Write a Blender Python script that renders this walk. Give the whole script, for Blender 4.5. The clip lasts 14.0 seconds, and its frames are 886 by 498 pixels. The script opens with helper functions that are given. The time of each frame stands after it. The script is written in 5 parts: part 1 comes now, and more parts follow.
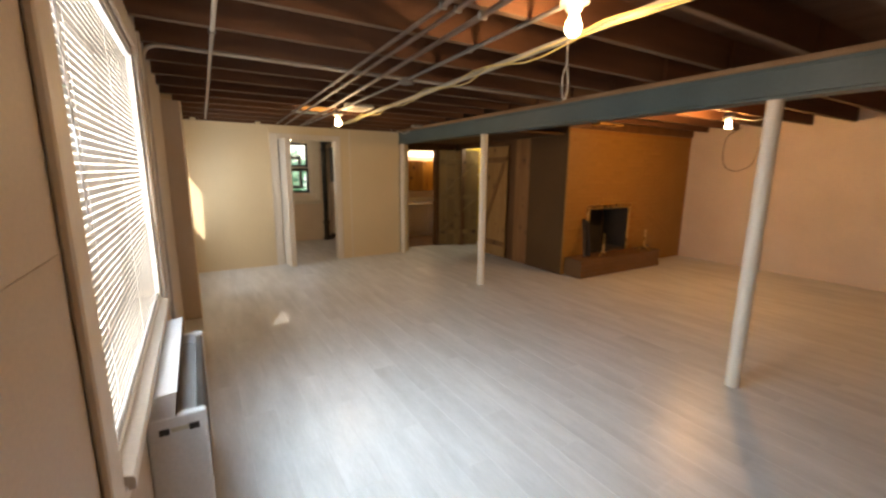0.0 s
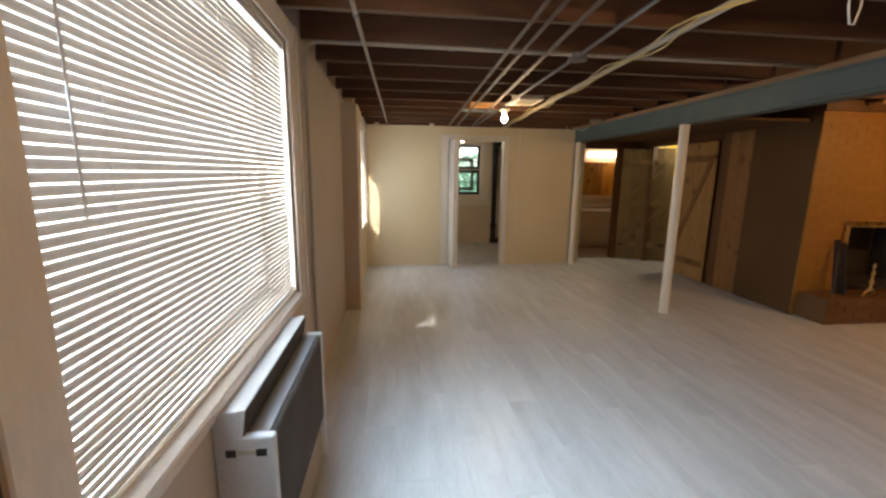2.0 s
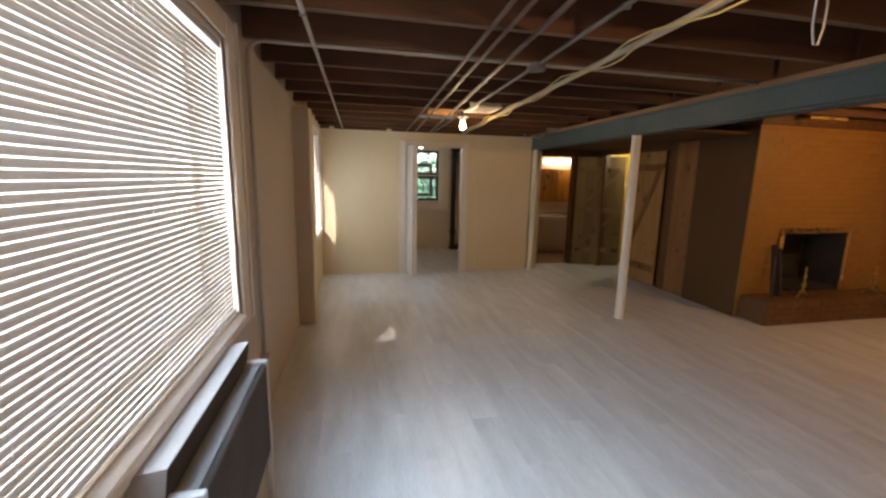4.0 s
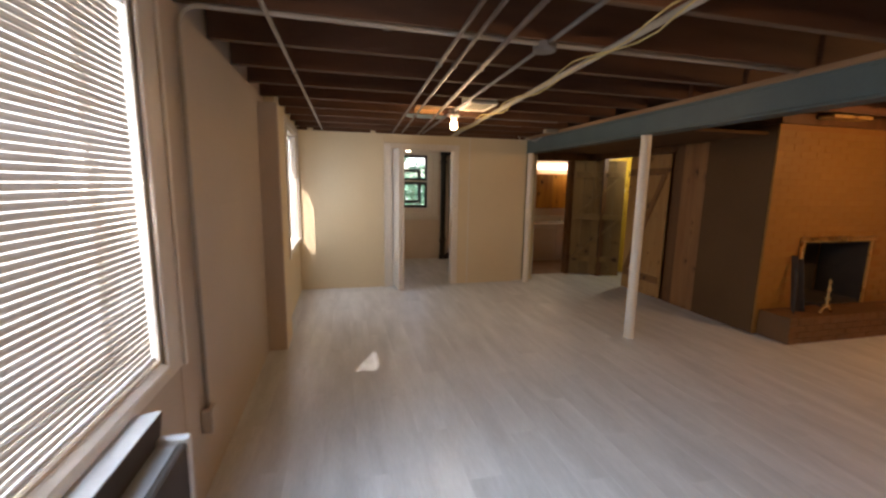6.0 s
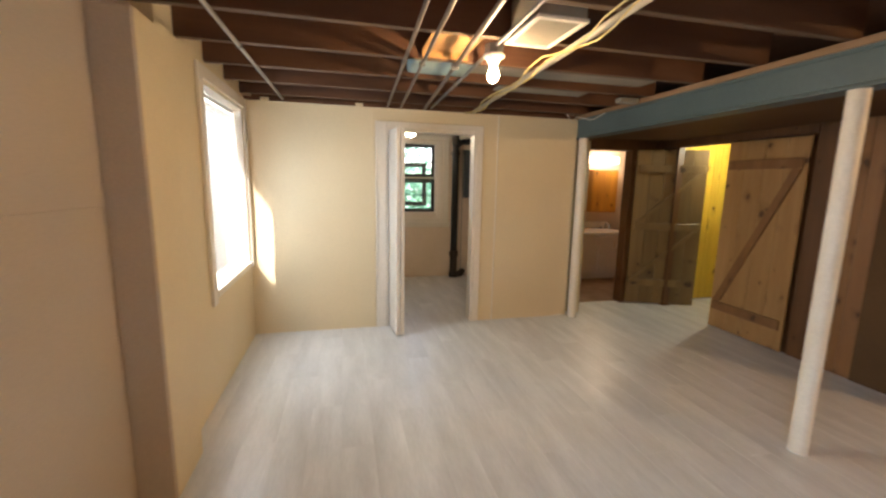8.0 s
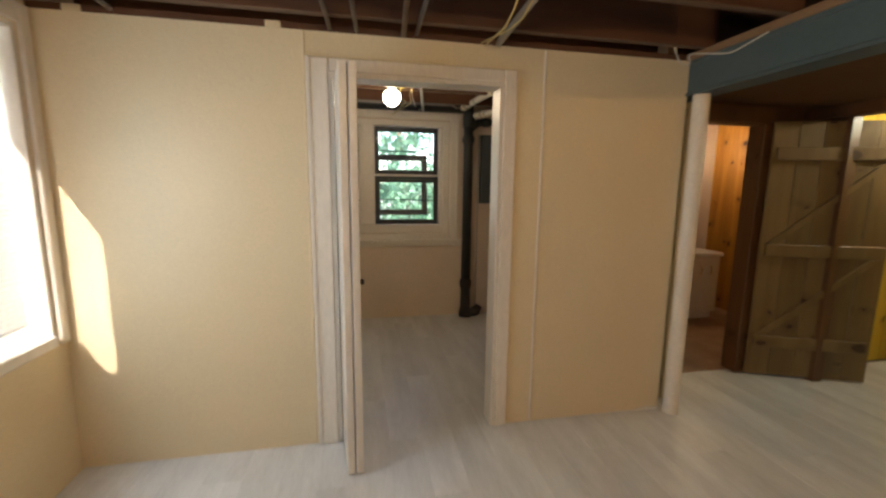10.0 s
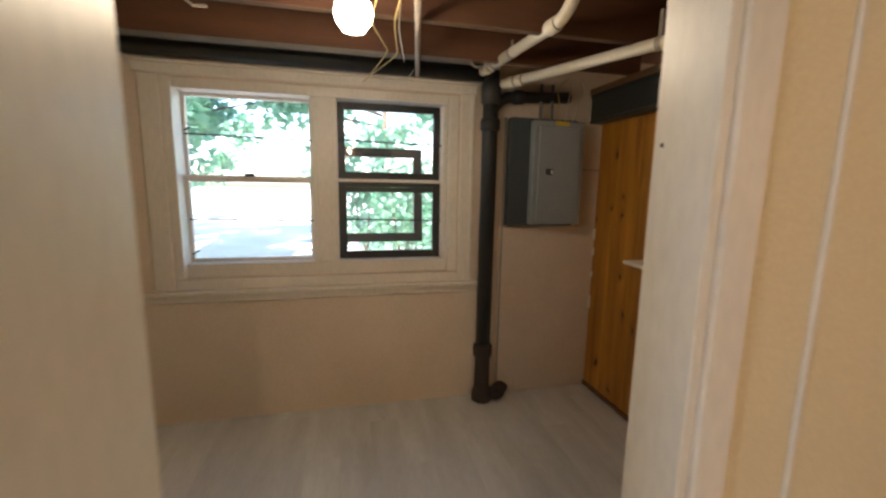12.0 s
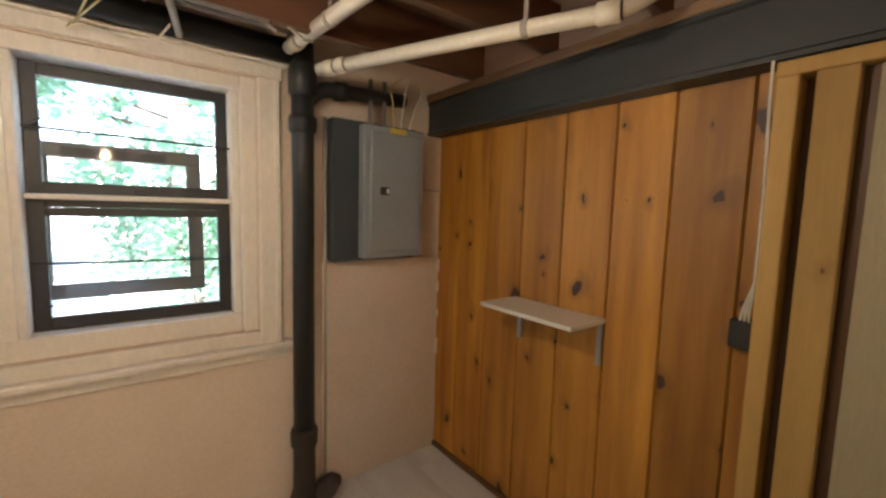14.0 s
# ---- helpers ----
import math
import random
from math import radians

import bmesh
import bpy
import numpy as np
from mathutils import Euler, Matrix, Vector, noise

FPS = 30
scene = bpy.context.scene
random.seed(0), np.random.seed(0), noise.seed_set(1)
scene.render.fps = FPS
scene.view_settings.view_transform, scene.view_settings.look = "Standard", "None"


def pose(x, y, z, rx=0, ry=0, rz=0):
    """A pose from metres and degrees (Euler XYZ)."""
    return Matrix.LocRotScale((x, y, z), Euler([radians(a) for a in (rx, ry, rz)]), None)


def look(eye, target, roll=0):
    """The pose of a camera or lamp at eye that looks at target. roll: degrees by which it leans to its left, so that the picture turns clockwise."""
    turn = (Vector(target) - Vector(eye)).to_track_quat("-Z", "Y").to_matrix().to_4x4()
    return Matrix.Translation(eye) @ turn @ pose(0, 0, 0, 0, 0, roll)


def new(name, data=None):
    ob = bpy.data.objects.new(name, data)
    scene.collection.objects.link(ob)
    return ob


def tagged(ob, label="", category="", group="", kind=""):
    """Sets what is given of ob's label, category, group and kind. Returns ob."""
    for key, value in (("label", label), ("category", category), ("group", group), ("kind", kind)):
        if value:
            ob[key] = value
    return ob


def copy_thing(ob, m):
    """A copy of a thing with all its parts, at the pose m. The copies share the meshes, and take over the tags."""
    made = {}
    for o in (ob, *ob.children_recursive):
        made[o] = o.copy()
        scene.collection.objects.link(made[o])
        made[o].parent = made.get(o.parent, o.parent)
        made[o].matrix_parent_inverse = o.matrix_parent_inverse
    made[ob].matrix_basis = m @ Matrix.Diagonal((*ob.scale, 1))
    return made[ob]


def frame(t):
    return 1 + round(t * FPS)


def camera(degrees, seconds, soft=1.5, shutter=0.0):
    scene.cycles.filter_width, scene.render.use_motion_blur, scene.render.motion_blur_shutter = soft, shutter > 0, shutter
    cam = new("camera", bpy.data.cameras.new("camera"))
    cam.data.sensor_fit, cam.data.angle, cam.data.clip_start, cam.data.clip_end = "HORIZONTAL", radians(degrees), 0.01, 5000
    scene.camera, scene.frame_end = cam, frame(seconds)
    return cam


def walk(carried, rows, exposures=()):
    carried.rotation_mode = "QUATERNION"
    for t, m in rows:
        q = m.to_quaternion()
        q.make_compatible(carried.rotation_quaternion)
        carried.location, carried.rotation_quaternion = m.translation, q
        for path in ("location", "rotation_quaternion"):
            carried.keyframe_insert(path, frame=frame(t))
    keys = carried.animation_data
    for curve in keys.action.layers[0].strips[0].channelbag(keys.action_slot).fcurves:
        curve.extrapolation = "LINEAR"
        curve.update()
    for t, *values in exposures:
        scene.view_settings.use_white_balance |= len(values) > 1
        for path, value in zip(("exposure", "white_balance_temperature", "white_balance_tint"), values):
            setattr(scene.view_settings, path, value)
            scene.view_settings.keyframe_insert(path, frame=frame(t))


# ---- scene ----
cam = camera(94.6, 14.0, 2.5, 0.5)
PATH = [
    (0, (-0.151, -0.176, 1.49), (0.861, 1.508, 1.115), 0.6),
    (0.5, (-0.031, 0.002, 1.495), (0.776, 1.794, 1.122), 0.7),
    (1, (0.086, 0.132, 1.488), (0.598, 2.03, 1.12), 0.7),
    (1.5, (0.145, 0.196, 1.471), (0.506, 2.129, 1.108), 0.9),
    (2, (0.17, 0.21, 1.442), (0.397, 2.163, 1.078), 0.8),
    (2.5, (0.195, 0.223, 1.458), (0.403, 2.178, 1.091), 0.9),
    (3, (0.198, 0.275, 1.481), (0.496, 2.218, 1.116), 0.9),
    (5.5, (0.178, 0.494, 1.471), (0.641, 2.415, 1.16), 1.1),
    (6, (0.29, 0.796, 1.468), (0.763, 2.714, 1.157), 1.0),
    (6.5, (0.329, 1.176, 1.446), (0.804, 3.094, 1.135), 1.0),
    (7, (0.398, 1.588, 1.478), (0.859, 3.507, 1.155), 1.0),
    (7.5, (0.492, 2.078, 1.463), (0.955, 3.996, 1.138), 1.0),
    (8, (0.562, 2.558, 1.46), (1.027, 4.476, 1.14), 1.1),
    (8.2, (0.606, 2.736, 1.465), (1.067, 4.655, 1.142), 1.2),
    (10.3, (1.146, 4.682, 1.411), (1.53, 6.621, 1.111), 0.6),
    (10.5, (1.161, 4.852, 1.418), (1.552, 6.79, 1.118), 0.7),
    (11, (1.253, 5.283, 1.428), (1.648, 7.22, 1.123), 0.6),
    (11.5, (1.284, 5.691, 1.477), (1.707, 7.619, 1.154), 1.0),
    (12, (1.309, 6.066, 1.506), (1.758, 7.991, 1.198), 1.0),
    (12.5, (1.374, 6.328, 1.508), (2.105, 8.176, 1.289), 1.1),
    (13, (1.439, 6.515, 1.533), (2.276, 8.322, 1.352), 1.4),
    (13.5, (1.494, 6.652, 1.526), (2.600, 8.308, 1.339), 1.5),
    (14, (1.558, 6.705, 1.521), (2.768, 8.285, 1.327), 1.6),
]
walk(cam, [(t, look(eye, target, roll)) for t, eye, target, roll in PATH], [
    (0.0, 2.25, 7150, 14), (1.0, 2.15, 6750, 11), (2.5, 1.95, 6450, 12), (5.5, 1.82, 6500, 18), (6.5, 2.15, 6550, 19), (7.5, 2.7, 6300, 12), (8.2, 2.75, 6300, 11),
    (10.3, 2.25, 6600, 11), (11.5, 2.22, 6650, 13), (12.0, 2.7, 6250, 13), (12.5, 2.95, 6150, 13), (13.3, 3.25, 6050, 13), (14.0, 3.4, 6200, 15)])

# ---- world, sun, window light, bulbs ----
SUN = Vector((0.47, 1.0, -0.80)).normalized()
world = bpy.data.worlds.new("sky")
scene.world = world
world.use_nodes = True
wn = world.node_tree
sky = wn.nodes.new("ShaderNodeTexSky")
sky.sky_type = "NISHITA"
sky.sun_disc = False
sky.sun_elevation = math.asin(-SUN.z)
sky.sun_rotation = math.atan2(-SUN.x, -SUN.y)
bg = wn.nodes["Background"]
bg.inputs["Strength"].default_value = 0.15
wn.links.new(sky.outputs["Color"], bg.inputs["Color"])


def lamp(name, kind, watts, colour, where, aim=None, radius=0.03, size=(1, 1)):
    data = bpy.data.lights.new(name, kind)
    data.energy, data.color = watts, colour
    ob = new(name, data)
    ob.matrix_world = look(where, aim) if aim else Matrix.Translation(where)
    if kind == "AREA":
        data.shape, data.size, data.size_y = "RECTANGLE", size[0], size[1]
    if kind == "POINT":
        data.shadow_soft_size = radius
    return ob


sun = lamp("sun", "SUN", 5.0, (1.0, 0.93, 0.82), (-3, -6, 8), tuple(Vector((-3, -6, 8)) + SUN))
sun.data.angle = radians(0.5)
DAY = (0.86, 0.94, 1.0)
lamp("window_daylight", "AREA", 25.0, DAY, (-0.95, 1.20, 1.72), (1.0, 1.30, 0.85), size=(1.6, 0.9))
for z in (1.20, 1.72):
    strip = lamp("window_daylight", "AREA", 2.8, (0.58, 0.80, 1.0), (-0.27, 1.60, z), (0.73, 1.66, z - 0.85), size=(1.45, 0.48))
    strip.data.spread = radians(110)
strip = lamp("window_daylight", "AREA", 2.3, (0.74, 0.88, 1.0), (-0.22, 5.72, 1.35), (0.78, 5.72, 1.18), size=(0.45, 1.0))
lamp("window_daylight", "AREA", 9.0, DAY, (-0.90, 5.98, 1.70), (1.0, 5.98, 0.7), size=(1.2, 1.3))
WARM = (1.0, 0.68, 0.36)
BULB_WATTS = {"near": 3.3, "far": 3.2, "right": 14.0, "utility": 1.6, "closet": 4.5, "bath": 2.2}

# ---- materials ----
MATS = {}


def material(name, base, other=None, rough=0.6, metal=0.0, scale=3.0, stretch=(1, 1, 1), bump=0.15, fine=60.0, spread=1.0,
             per_piece=0.0, gloss_var=0.08, translucent=0.0, specular=0.5):
    """A surface with broad patches between two colours, fine grain and relief."""
    if name in MATS:
        return MATS[name]
    m = bpy.data.materials.new(name)
    m.use_nodes = True
    n, l = m.node_tree.nodes, m.node_tree.links
    p = n["Principled BSDF"]
    other = other or tuple(c * 0.82 for c in base)
    geo = n.new("ShaderNodeNewGeometry")
    mp = n.new("ShaderNodeMapping")
    mp.inputs["Scale"].default_value = stretch
    vec = geo.outputs["Position"]
    if per_piece:
        info = n.new("ShaderNodeObjectInfo")
        mul = n.new("ShaderNodeMath")
        mul.operation, mul.inputs[1].default_value = "MULTIPLY", 37.0
        l.new(info.outputs["Random"], mul.inputs[0])
        add = n.new("ShaderNodeVectorMath")
        add.operation = "ADD"
        l.new(vec, add.inputs[0])
        l.new(mul.outputs[0], add.inputs[1])
        vec = add.outputs[0]
    l.new(vec, mp.inputs["Vector"])
    broad = n.new("ShaderNodeTexNoise")
    broad.inputs["Scale"].default_value, broad.inputs["Detail"].default_value = scale, 5.0
    grain = n.new("ShaderNodeTexNoise")
    grain.inputs["Scale"].default_value, grain.inputs["Detail"].default_value = fine, 3.0
    l.new(mp.outputs[0], broad.inputs["Vector"])
    l.new(mp.outputs[0], grain.inputs["Vector"])
    ramp = n.new("ShaderNodeMapRange")
    ramp.inputs["From Min"].default_value, ramp.inputs["From Max"].default_value = 0.5 - 0.22 / spread, 0.5 + 0.22 / spread
    l.new(broad.outputs["Fac"], ramp.inputs["Value"])
    mix = n.new("ShaderNodeMix")
    mix.data_type = "RGBA"
    mix.inputs["A"].default_value, mix.inputs["B"].default_value = (*base, 1), (*other, 1)
    l.new(ramp.outputs[0], mix.inputs["Factor"])
    hsv = n.new("ShaderNodeHueSaturation")
    val = n.new("ShaderNodeMapRange")
    val.inputs["To Min"].default_value, val.inputs["To Max"].default_value = 0.88, 1.12
    l.new(grain.outputs["Fac"], val.inputs["Value"])
    l.new(mix.outputs["Result"], hsv.inputs["Color"])
    if per_piece:
        tone = n.new("ShaderNodeMapRange")
        tone.inputs["To Min"].default_value, tone.inputs["To Max"].default_value = 1 - per_piece, 1 + per_piece
        l.new(info.outputs["Random"], tone.inputs["Value"])
        both = n.new("ShaderNodeMath")
        both.operation = "MULTIPLY"
        l.new(val.outputs[0], both.inputs[0])
        l.new(tone.outputs[0], both.inputs[1])
        l.new(both.outputs[0], hsv.inputs["Value"])
    else:
        l.new(val.outputs[0], hsv.inputs["Value"])
    l.new(hsv.outputs["Color"], p.inputs["Base Color"])
    ro = n.new("ShaderNodeMapRange")
    ro.inputs["To Min"].default_value, ro.inputs["To Max"].default_value = max(0.02, rough - gloss_var), min(1, rough + gloss_var)
    l.new(broad.outputs["Fac"], ro.inputs["Value"])
    l.new(ro.outputs[0], p.inputs["Roughness"])
    p.inputs["Metallic"].default_value = metal
    p.inputs["Specular IOR Level"].default_value = specular
    b = n.new("ShaderNodeBump")
    b.inputs["Strength"].default_value, b.inputs["Distance"].default_value = bump, 0.004
    l.new(grain.outputs["Fac"], b.inputs["Height"])
    l.new(b.outputs[0], p.inputs["Normal"])
    if translucent:
        t = n.new("ShaderNodeBsdfTranslucent")
        l.new(hsv.outputs["Color"], t.inputs["Color"])
        ms = n.new("ShaderNodeMixShader")
        ms.inputs[0].default_value = translucent
        l.new(p.outputs[0], ms.inputs[1])
        l.new(t.outputs[0], ms.inputs[2])
        l.new(ms.outputs[0], n["Material Output"].inputs["Surface"])
    MATS[name] = m
    return m


def pine(name, base, dark, knot=(0.07, 0.025, 0.008), rough=0.45, axis="z", per_piece=0.16, knots=1.0):
    """Knotty pine: grain along one axis, scattered dark knots, a tone of its own for each board."""
    m = material(name, base, dark, rough=rough, scale=1.6, fine=22.0, bump=0.12, per_piece=per_piece,
                 stretch={"z": (7, 7, 0.6), "y": (7, 0.6, 7), "x": (0.6, 7, 7)}[axis])
    n, l = m.node_tree.nodes, m.node_tree.links
    p = n["Principled BSDF"]
    hsv = [x for x in n if x.type == "HUE_SAT"][0]
    geo = [x for x in n if x.type == "NEW_GEOMETRY"][0]
    info = [x for x in n if x.type == "OBJECT_INFO"][0]
    mul = n.new("ShaderNodeMath")
    mul.operation, mul.inputs[1].default_value = "MULTIPLY", 13.0
    l.new(info.outputs["Random"], mul.inputs[0])
    add = n.new("ShaderNodeVectorMath")
    l.new(geo.outputs["Position"], add.inputs[0])
    l.new(mul.outputs[0], add.inputs[1])
    sep = n.new("ShaderNodeSeparateXYZ")
    l.new(add.outputs[0], sep.inputs[0])
    flat = n.new("ShaderNodeMath")
    l.new(sep.outputs["X"], flat.inputs[0])
    l.new(sep.outputs["Y"], flat.inputs[1])
    tall = n.new("ShaderNodeMath")
    tall.operation, tall.inputs[1].default_value = "MULTIPLY", 0.7
    l.new(sep.outputs["Z"], tall.inputs[0])
    com = n.new("ShaderNodeCombineXYZ")
    l.new(flat.outputs[0], com.inputs["X"])
    l.new(tall.outputs[0], com.inputs["Y"])
    warp = n.new("ShaderNodeTexNoise")
    warp.inputs["Scale"].default_value = 15.0
    l.new(com.outputs[0], warp.inputs["Vector"])
    add2 = n.new("ShaderNodeVectorMath")
    add2.operation = "MULTIPLY_ADD"
    add2.inputs[1].default_value = (0.07, 0.055, 0.0)
    l.new(warp.outputs["Color"], add2.inputs[0])
    l.new(com.outputs[0], add2.inputs[2])
    vo = n.new("ShaderNodeTexVoronoi")
    vo.voronoi_dimensions = "2D"
    vo.inputs["Scale"].default_value = 4.0
    l.new(add2.outputs[0], vo.inputs["Vector"])
    size = n.new("ShaderNodeTexNoise")
    size.inputs["Scale"].default_value = 4.5
    l.new(com.outputs[0], size.inputs["Vector"])
    steep = n.new("ShaderNodeMath")
    steep.operation, steep.inputs[1].default_value = "POWER", 3.4
    l.new(size.outputs["Fac"], steep.inputs[0])
    grow = n.new("ShaderNodeMath")
    grow.operation = "DIVIDE"
    l.new(vo.outputs["Distance"], grow.inputs[0])
    l.new(steep.outputs[0], grow.inputs[1])
    core = n.new("ShaderNodeMapRange")
    core.inputs["From Min"].default_value, core.inputs["From Max"].default_value = 0.36 * knots, 0.55 * knots
    core.inputs["To Min"].default_value, core.inputs["To Max"].default_value = 0.97, 0.0
    l.new(grow.outputs[0], core.inputs["Value"])
    halo = n.new("ShaderNodeMapRange")
    halo.inputs["From Min"].default_value, halo.inputs["From Max"].default_value = 0.4 * knots, 1.6 * knots
    halo.inputs["To Min"].default_value, halo.inputs["To Max"].default_value = 0.38, 0.0
    l.new(grow.outputs[0], halo.inputs["Value"])
    mask = n.new("ShaderNodeMath")
    mask.operation = "MAXIMUM"
    l.new(core.outputs[0], mask.inputs[0])
    l.new(halo.outputs[0], mask.inputs[1])
    mix = n.new("ShaderNodeMix")
    mix.data_type = "RGBA"
    mix.inputs["B"].default_value = (*knot, 1)
    l.new(mask.outputs[0], mix.inputs["Factor"])
    l.new(hsv.outputs["Color"], mix.inputs["A"])
    l.new(mix.outputs["Result"], p.inputs["Base Color"])
    return m


def glowing(name, colour, strength):
    m = bpy.data.materials.new(name)
    m.use_nodes = True
    p = m.node_tree.nodes["Principled BSDF"]
    p.inputs["Base Color"].default_value = (0.9, 0.88, 0.82, 1)
    p.inputs["Emission Color"].default_value = (*colour, 1)
    p.inputs["Emission Strength"].default_value = strength
    return m


def clear_glass(name):
    m = bpy.data.materials.new(name)
    m.use_nodes = True
    n, l = m.node_tree.nodes, m.node_tree.links
    t, g, mix = n.new("ShaderNodeBsdfTransparent"), n.new("ShaderNodeBsdfGlossy"), n.new("ShaderNodeMixShader")
    g.inputs["Roughness"].default_value = 0.03
    mix.inputs[0].default_value = 0.06
    l.new(t.outputs[0], mix.inputs[1])
    l.new(g.outputs[0], mix.inputs[2])
    l.new(mix.outputs[0], n["Material Output"].inputs["Surface"])
    return m


CREAM = material("cream_wall_paint", (0.74, 0.625, 0.42), (0.69, 0.57, 0.37), rough=0.5, scale=0.8, fine=130, bump=0.025)
PINKISH = material("pinkish_beige_masonry_paint", (0.74, 0.615, 0.495), (0.65, 0.53, 0.42), rough=0.65, scale=1.7, fine=70, bump=0.1)
TRIM = material("off_white_trim_paint", (0.76, 0.705, 0.625), (0.715, 0.655, 0.575), rough=0.38, scale=1.6, fine=60, bump=0.015, stretch=(1, 1, 0.35))
# cream darkened and greyed, so the window wall's shadow is in its colour
SHADEWALL = material("shaded_cream_panel_paint", (0.575, 0.487, 0.40), (0.505, 0.425, 0.345), rough=0.5, scale=0.9, fine=120, bump=0.05)
# joist undersides get a paler colour, painting in light bounced off the floor
JOISTEDGE = material("floor_lit_joist_edge", (0.17, 0.105, 0.062), (0.11, 0.066, 0.04), rough=0.8, scale=2.5, stretch=(0.7, 6, 6), fine=26, bump=0.3)
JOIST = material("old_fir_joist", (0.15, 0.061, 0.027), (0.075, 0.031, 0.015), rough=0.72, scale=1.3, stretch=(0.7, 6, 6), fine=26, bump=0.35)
DECK = material("old_board_deck", (0.13, 0.06, 0.03), (0.08, 0.036, 0.018), rough=0.8, scale=1.5, stretch=(6, 0.7, 6), fine=30, bump=0.3)
STEEL = material("teal_grey_painted_steel", (0.085, 0.125, 0.135), (0.065, 0.10, 0.11), rough=0.5, scale=2.0, fine=50, bump=0.12)
BEAMBLACK = material("black_beam_steel", (0.022, 0.026, 0.026), (0.03, 0.034, 0.033), rough=0.5, scale=3, fine=50, bump=0.12)
POSTPAINT = material("cream_enamel_post", (0.84, 0.77, 0.66), (0.76, 0.68, 0.56), rough=0.35, scale=4, fine=60, bump=0.06)
PLANK = material("pale_grey_vinyl_plank", (0.74, 0.74, 0.735), (0.53, 0.53, 0.52), rough=0.35, scale=1.7, stretch=(4.6, 0.9, 1), fine=18,
                 bump=0.05, per_piece=0.035, spread=0.85)
SLAB = material("concrete_slab", (0.30, 0.29, 0.27), rough=0.9)
CHIM = material("ochre_painted_brick", (0.32, 0.158, 0.025), (0.27, 0.13, 0.02), rough=0.5, scale=2, fine=55, bump=0.2, per_piece=0.02)
MORTAR = material("painted_mortar", (0.31, 0.14, 0.025), (0.27, 0.115, 0.021), rough=0.6, scale=5, fine=80, bump=0.25)
BROWN = material("brown_painted_board", (0.125, 0.067, 0.029), (0.10, 0.053, 0.023), rough=0.75, specular=0.2, scale=1.2, fine=60, bump=0.08)
PINE = pine("honey_knotty_pine", (0.55, 0.256, 0.032), (0.29, 0.110, 0.014), knot=(0.045, 0.014, 0.004), rough=0.5, per_piece=0.19)
PINE_YELLOW = pine("yellow_varnished_pine", (0.66, 0.45, 0.05), (0.55, 0.35, 0.03))
PINE_DOOR = pine("pale_knotty_pine_boards", (0.40, 0.23, 0.085), (0.30, 0.155, 0.05), knot=(0.08, 0.03, 0.01))
# pine darkened to olive: the bathroom door's dim light is put in the colour
PINE_SHADED = pine("shaded_olive_knotty_boards", (0.235, 0.15, 0.055), (0.17, 0.10, 0.035), knot=(0.05, 0.022, 0.008))
PINE_DARK = pine("dark_stained_pine", (0.15, 0.065, 0.022), (0.09, 0.04, 0.014))
STUD = pine("raw_stud_lumber", (0.50, 0.31, 0.095), (0.40, 0.225, 0.06), knot=(0.16, 0.07, 0.02), rough=0.65, knots=0.8)
BRACE = pine("brown_brace_board", (0.27, 0.13, 0.045), (0.19, 0.085, 0.028))
GALV = material("galvanised_conduit", (0.24, 0.23, 0.22), (0.17, 0.16, 0.15), rough=0.5, metal=0.5, scale=6, fine=80, bump=0.06)
DULLPIPE = material("dull_copper_pipe", (0.20, 0.15, 0.12), (0.13, 0.095, 0.075), rough=0.45, metal=0.6, scale=7, fine=60, bump=0.1)
WHITEPIPE = material("white_painted_pipe", (0.42, 0.37, 0.31), (0.34, 0.30, 0.25), rough=0.4, scale=5, fine=60)
GREYPIPE = material("pale_grey_pipe_paint", (0.52, 0.48, 0.40), (0.40, 0.37, 0.31), rough=0.4, scale=5, fine=60)
PVC = material("cream_pvc", (0.80, 0.74, 0.60), (0.72, 0.66, 0.52), rough=0.3, scale=4, fine=50, bump=0.03)
CASTIRON = material("black_painted_cast_iron", (0.013, 0.016, 0.019), (0.02, 0.022, 0.023), rough=0.42, scale=6, fine=70, bump=0.25)
RUSTIRON = material("rusty_cast_iron_hub", (0.05, 0.035, 0.028), (0.028, 0.024, 0.022), rough=0.7, scale=9, fine=90, bump=0.5)
WIRE = material("yellow_cable", (0.66, 0.53, 0.20), (0.54, 0.43, 0.16), rough=0.45, scale=9)
WHITEWIRE = material("white_cable", (0.72, 0.68, 0.58), rough=0.45, scale=9)
BROWNWIRE = material("brown_cable", (0.22, 0.13, 0.07), rough=0.5, scale=9)
PORCELAIN = material("white_porcelain", (0.82, 0.79, 0.72), (0.76, 0.72, 0.64), rough=0.2, bump=0.02)
SLAT = material("white_blind_slat", (0.63, 0.635, 0.635), (0.61, 0.615, 0.615), rough=0.4, bump=0.02, translucent=0.019)
# more translucent copy of SLAT, making the narrow window's blind look sunlit
SUNLITSLAT = material("sunlit_white_blind_slat", (0.66, 0.65, 0.64), (0.63, 0.62, 0.61), rough=0.4, bump=0.02, translucent=0.11)
HEATER = material("light_grey_enamel", (0.72, 0.72, 0.72), (0.66, 0.66, 0.66), rough=0.35, scale=4, fine=80, bump=0.04)
HEATDARK = material("dark_grey_enamel", (0.085, 0.068, 0.058), (0.06, 0.05, 0.044), rough=0.7, specular=0.2, scale=4, fine=80, bump=0.08)
HEATTAN = material("tan_enamel_skirt", (0.42, 0.33, 0.20), (0.34, 0.26, 0.15), rough=0.4)
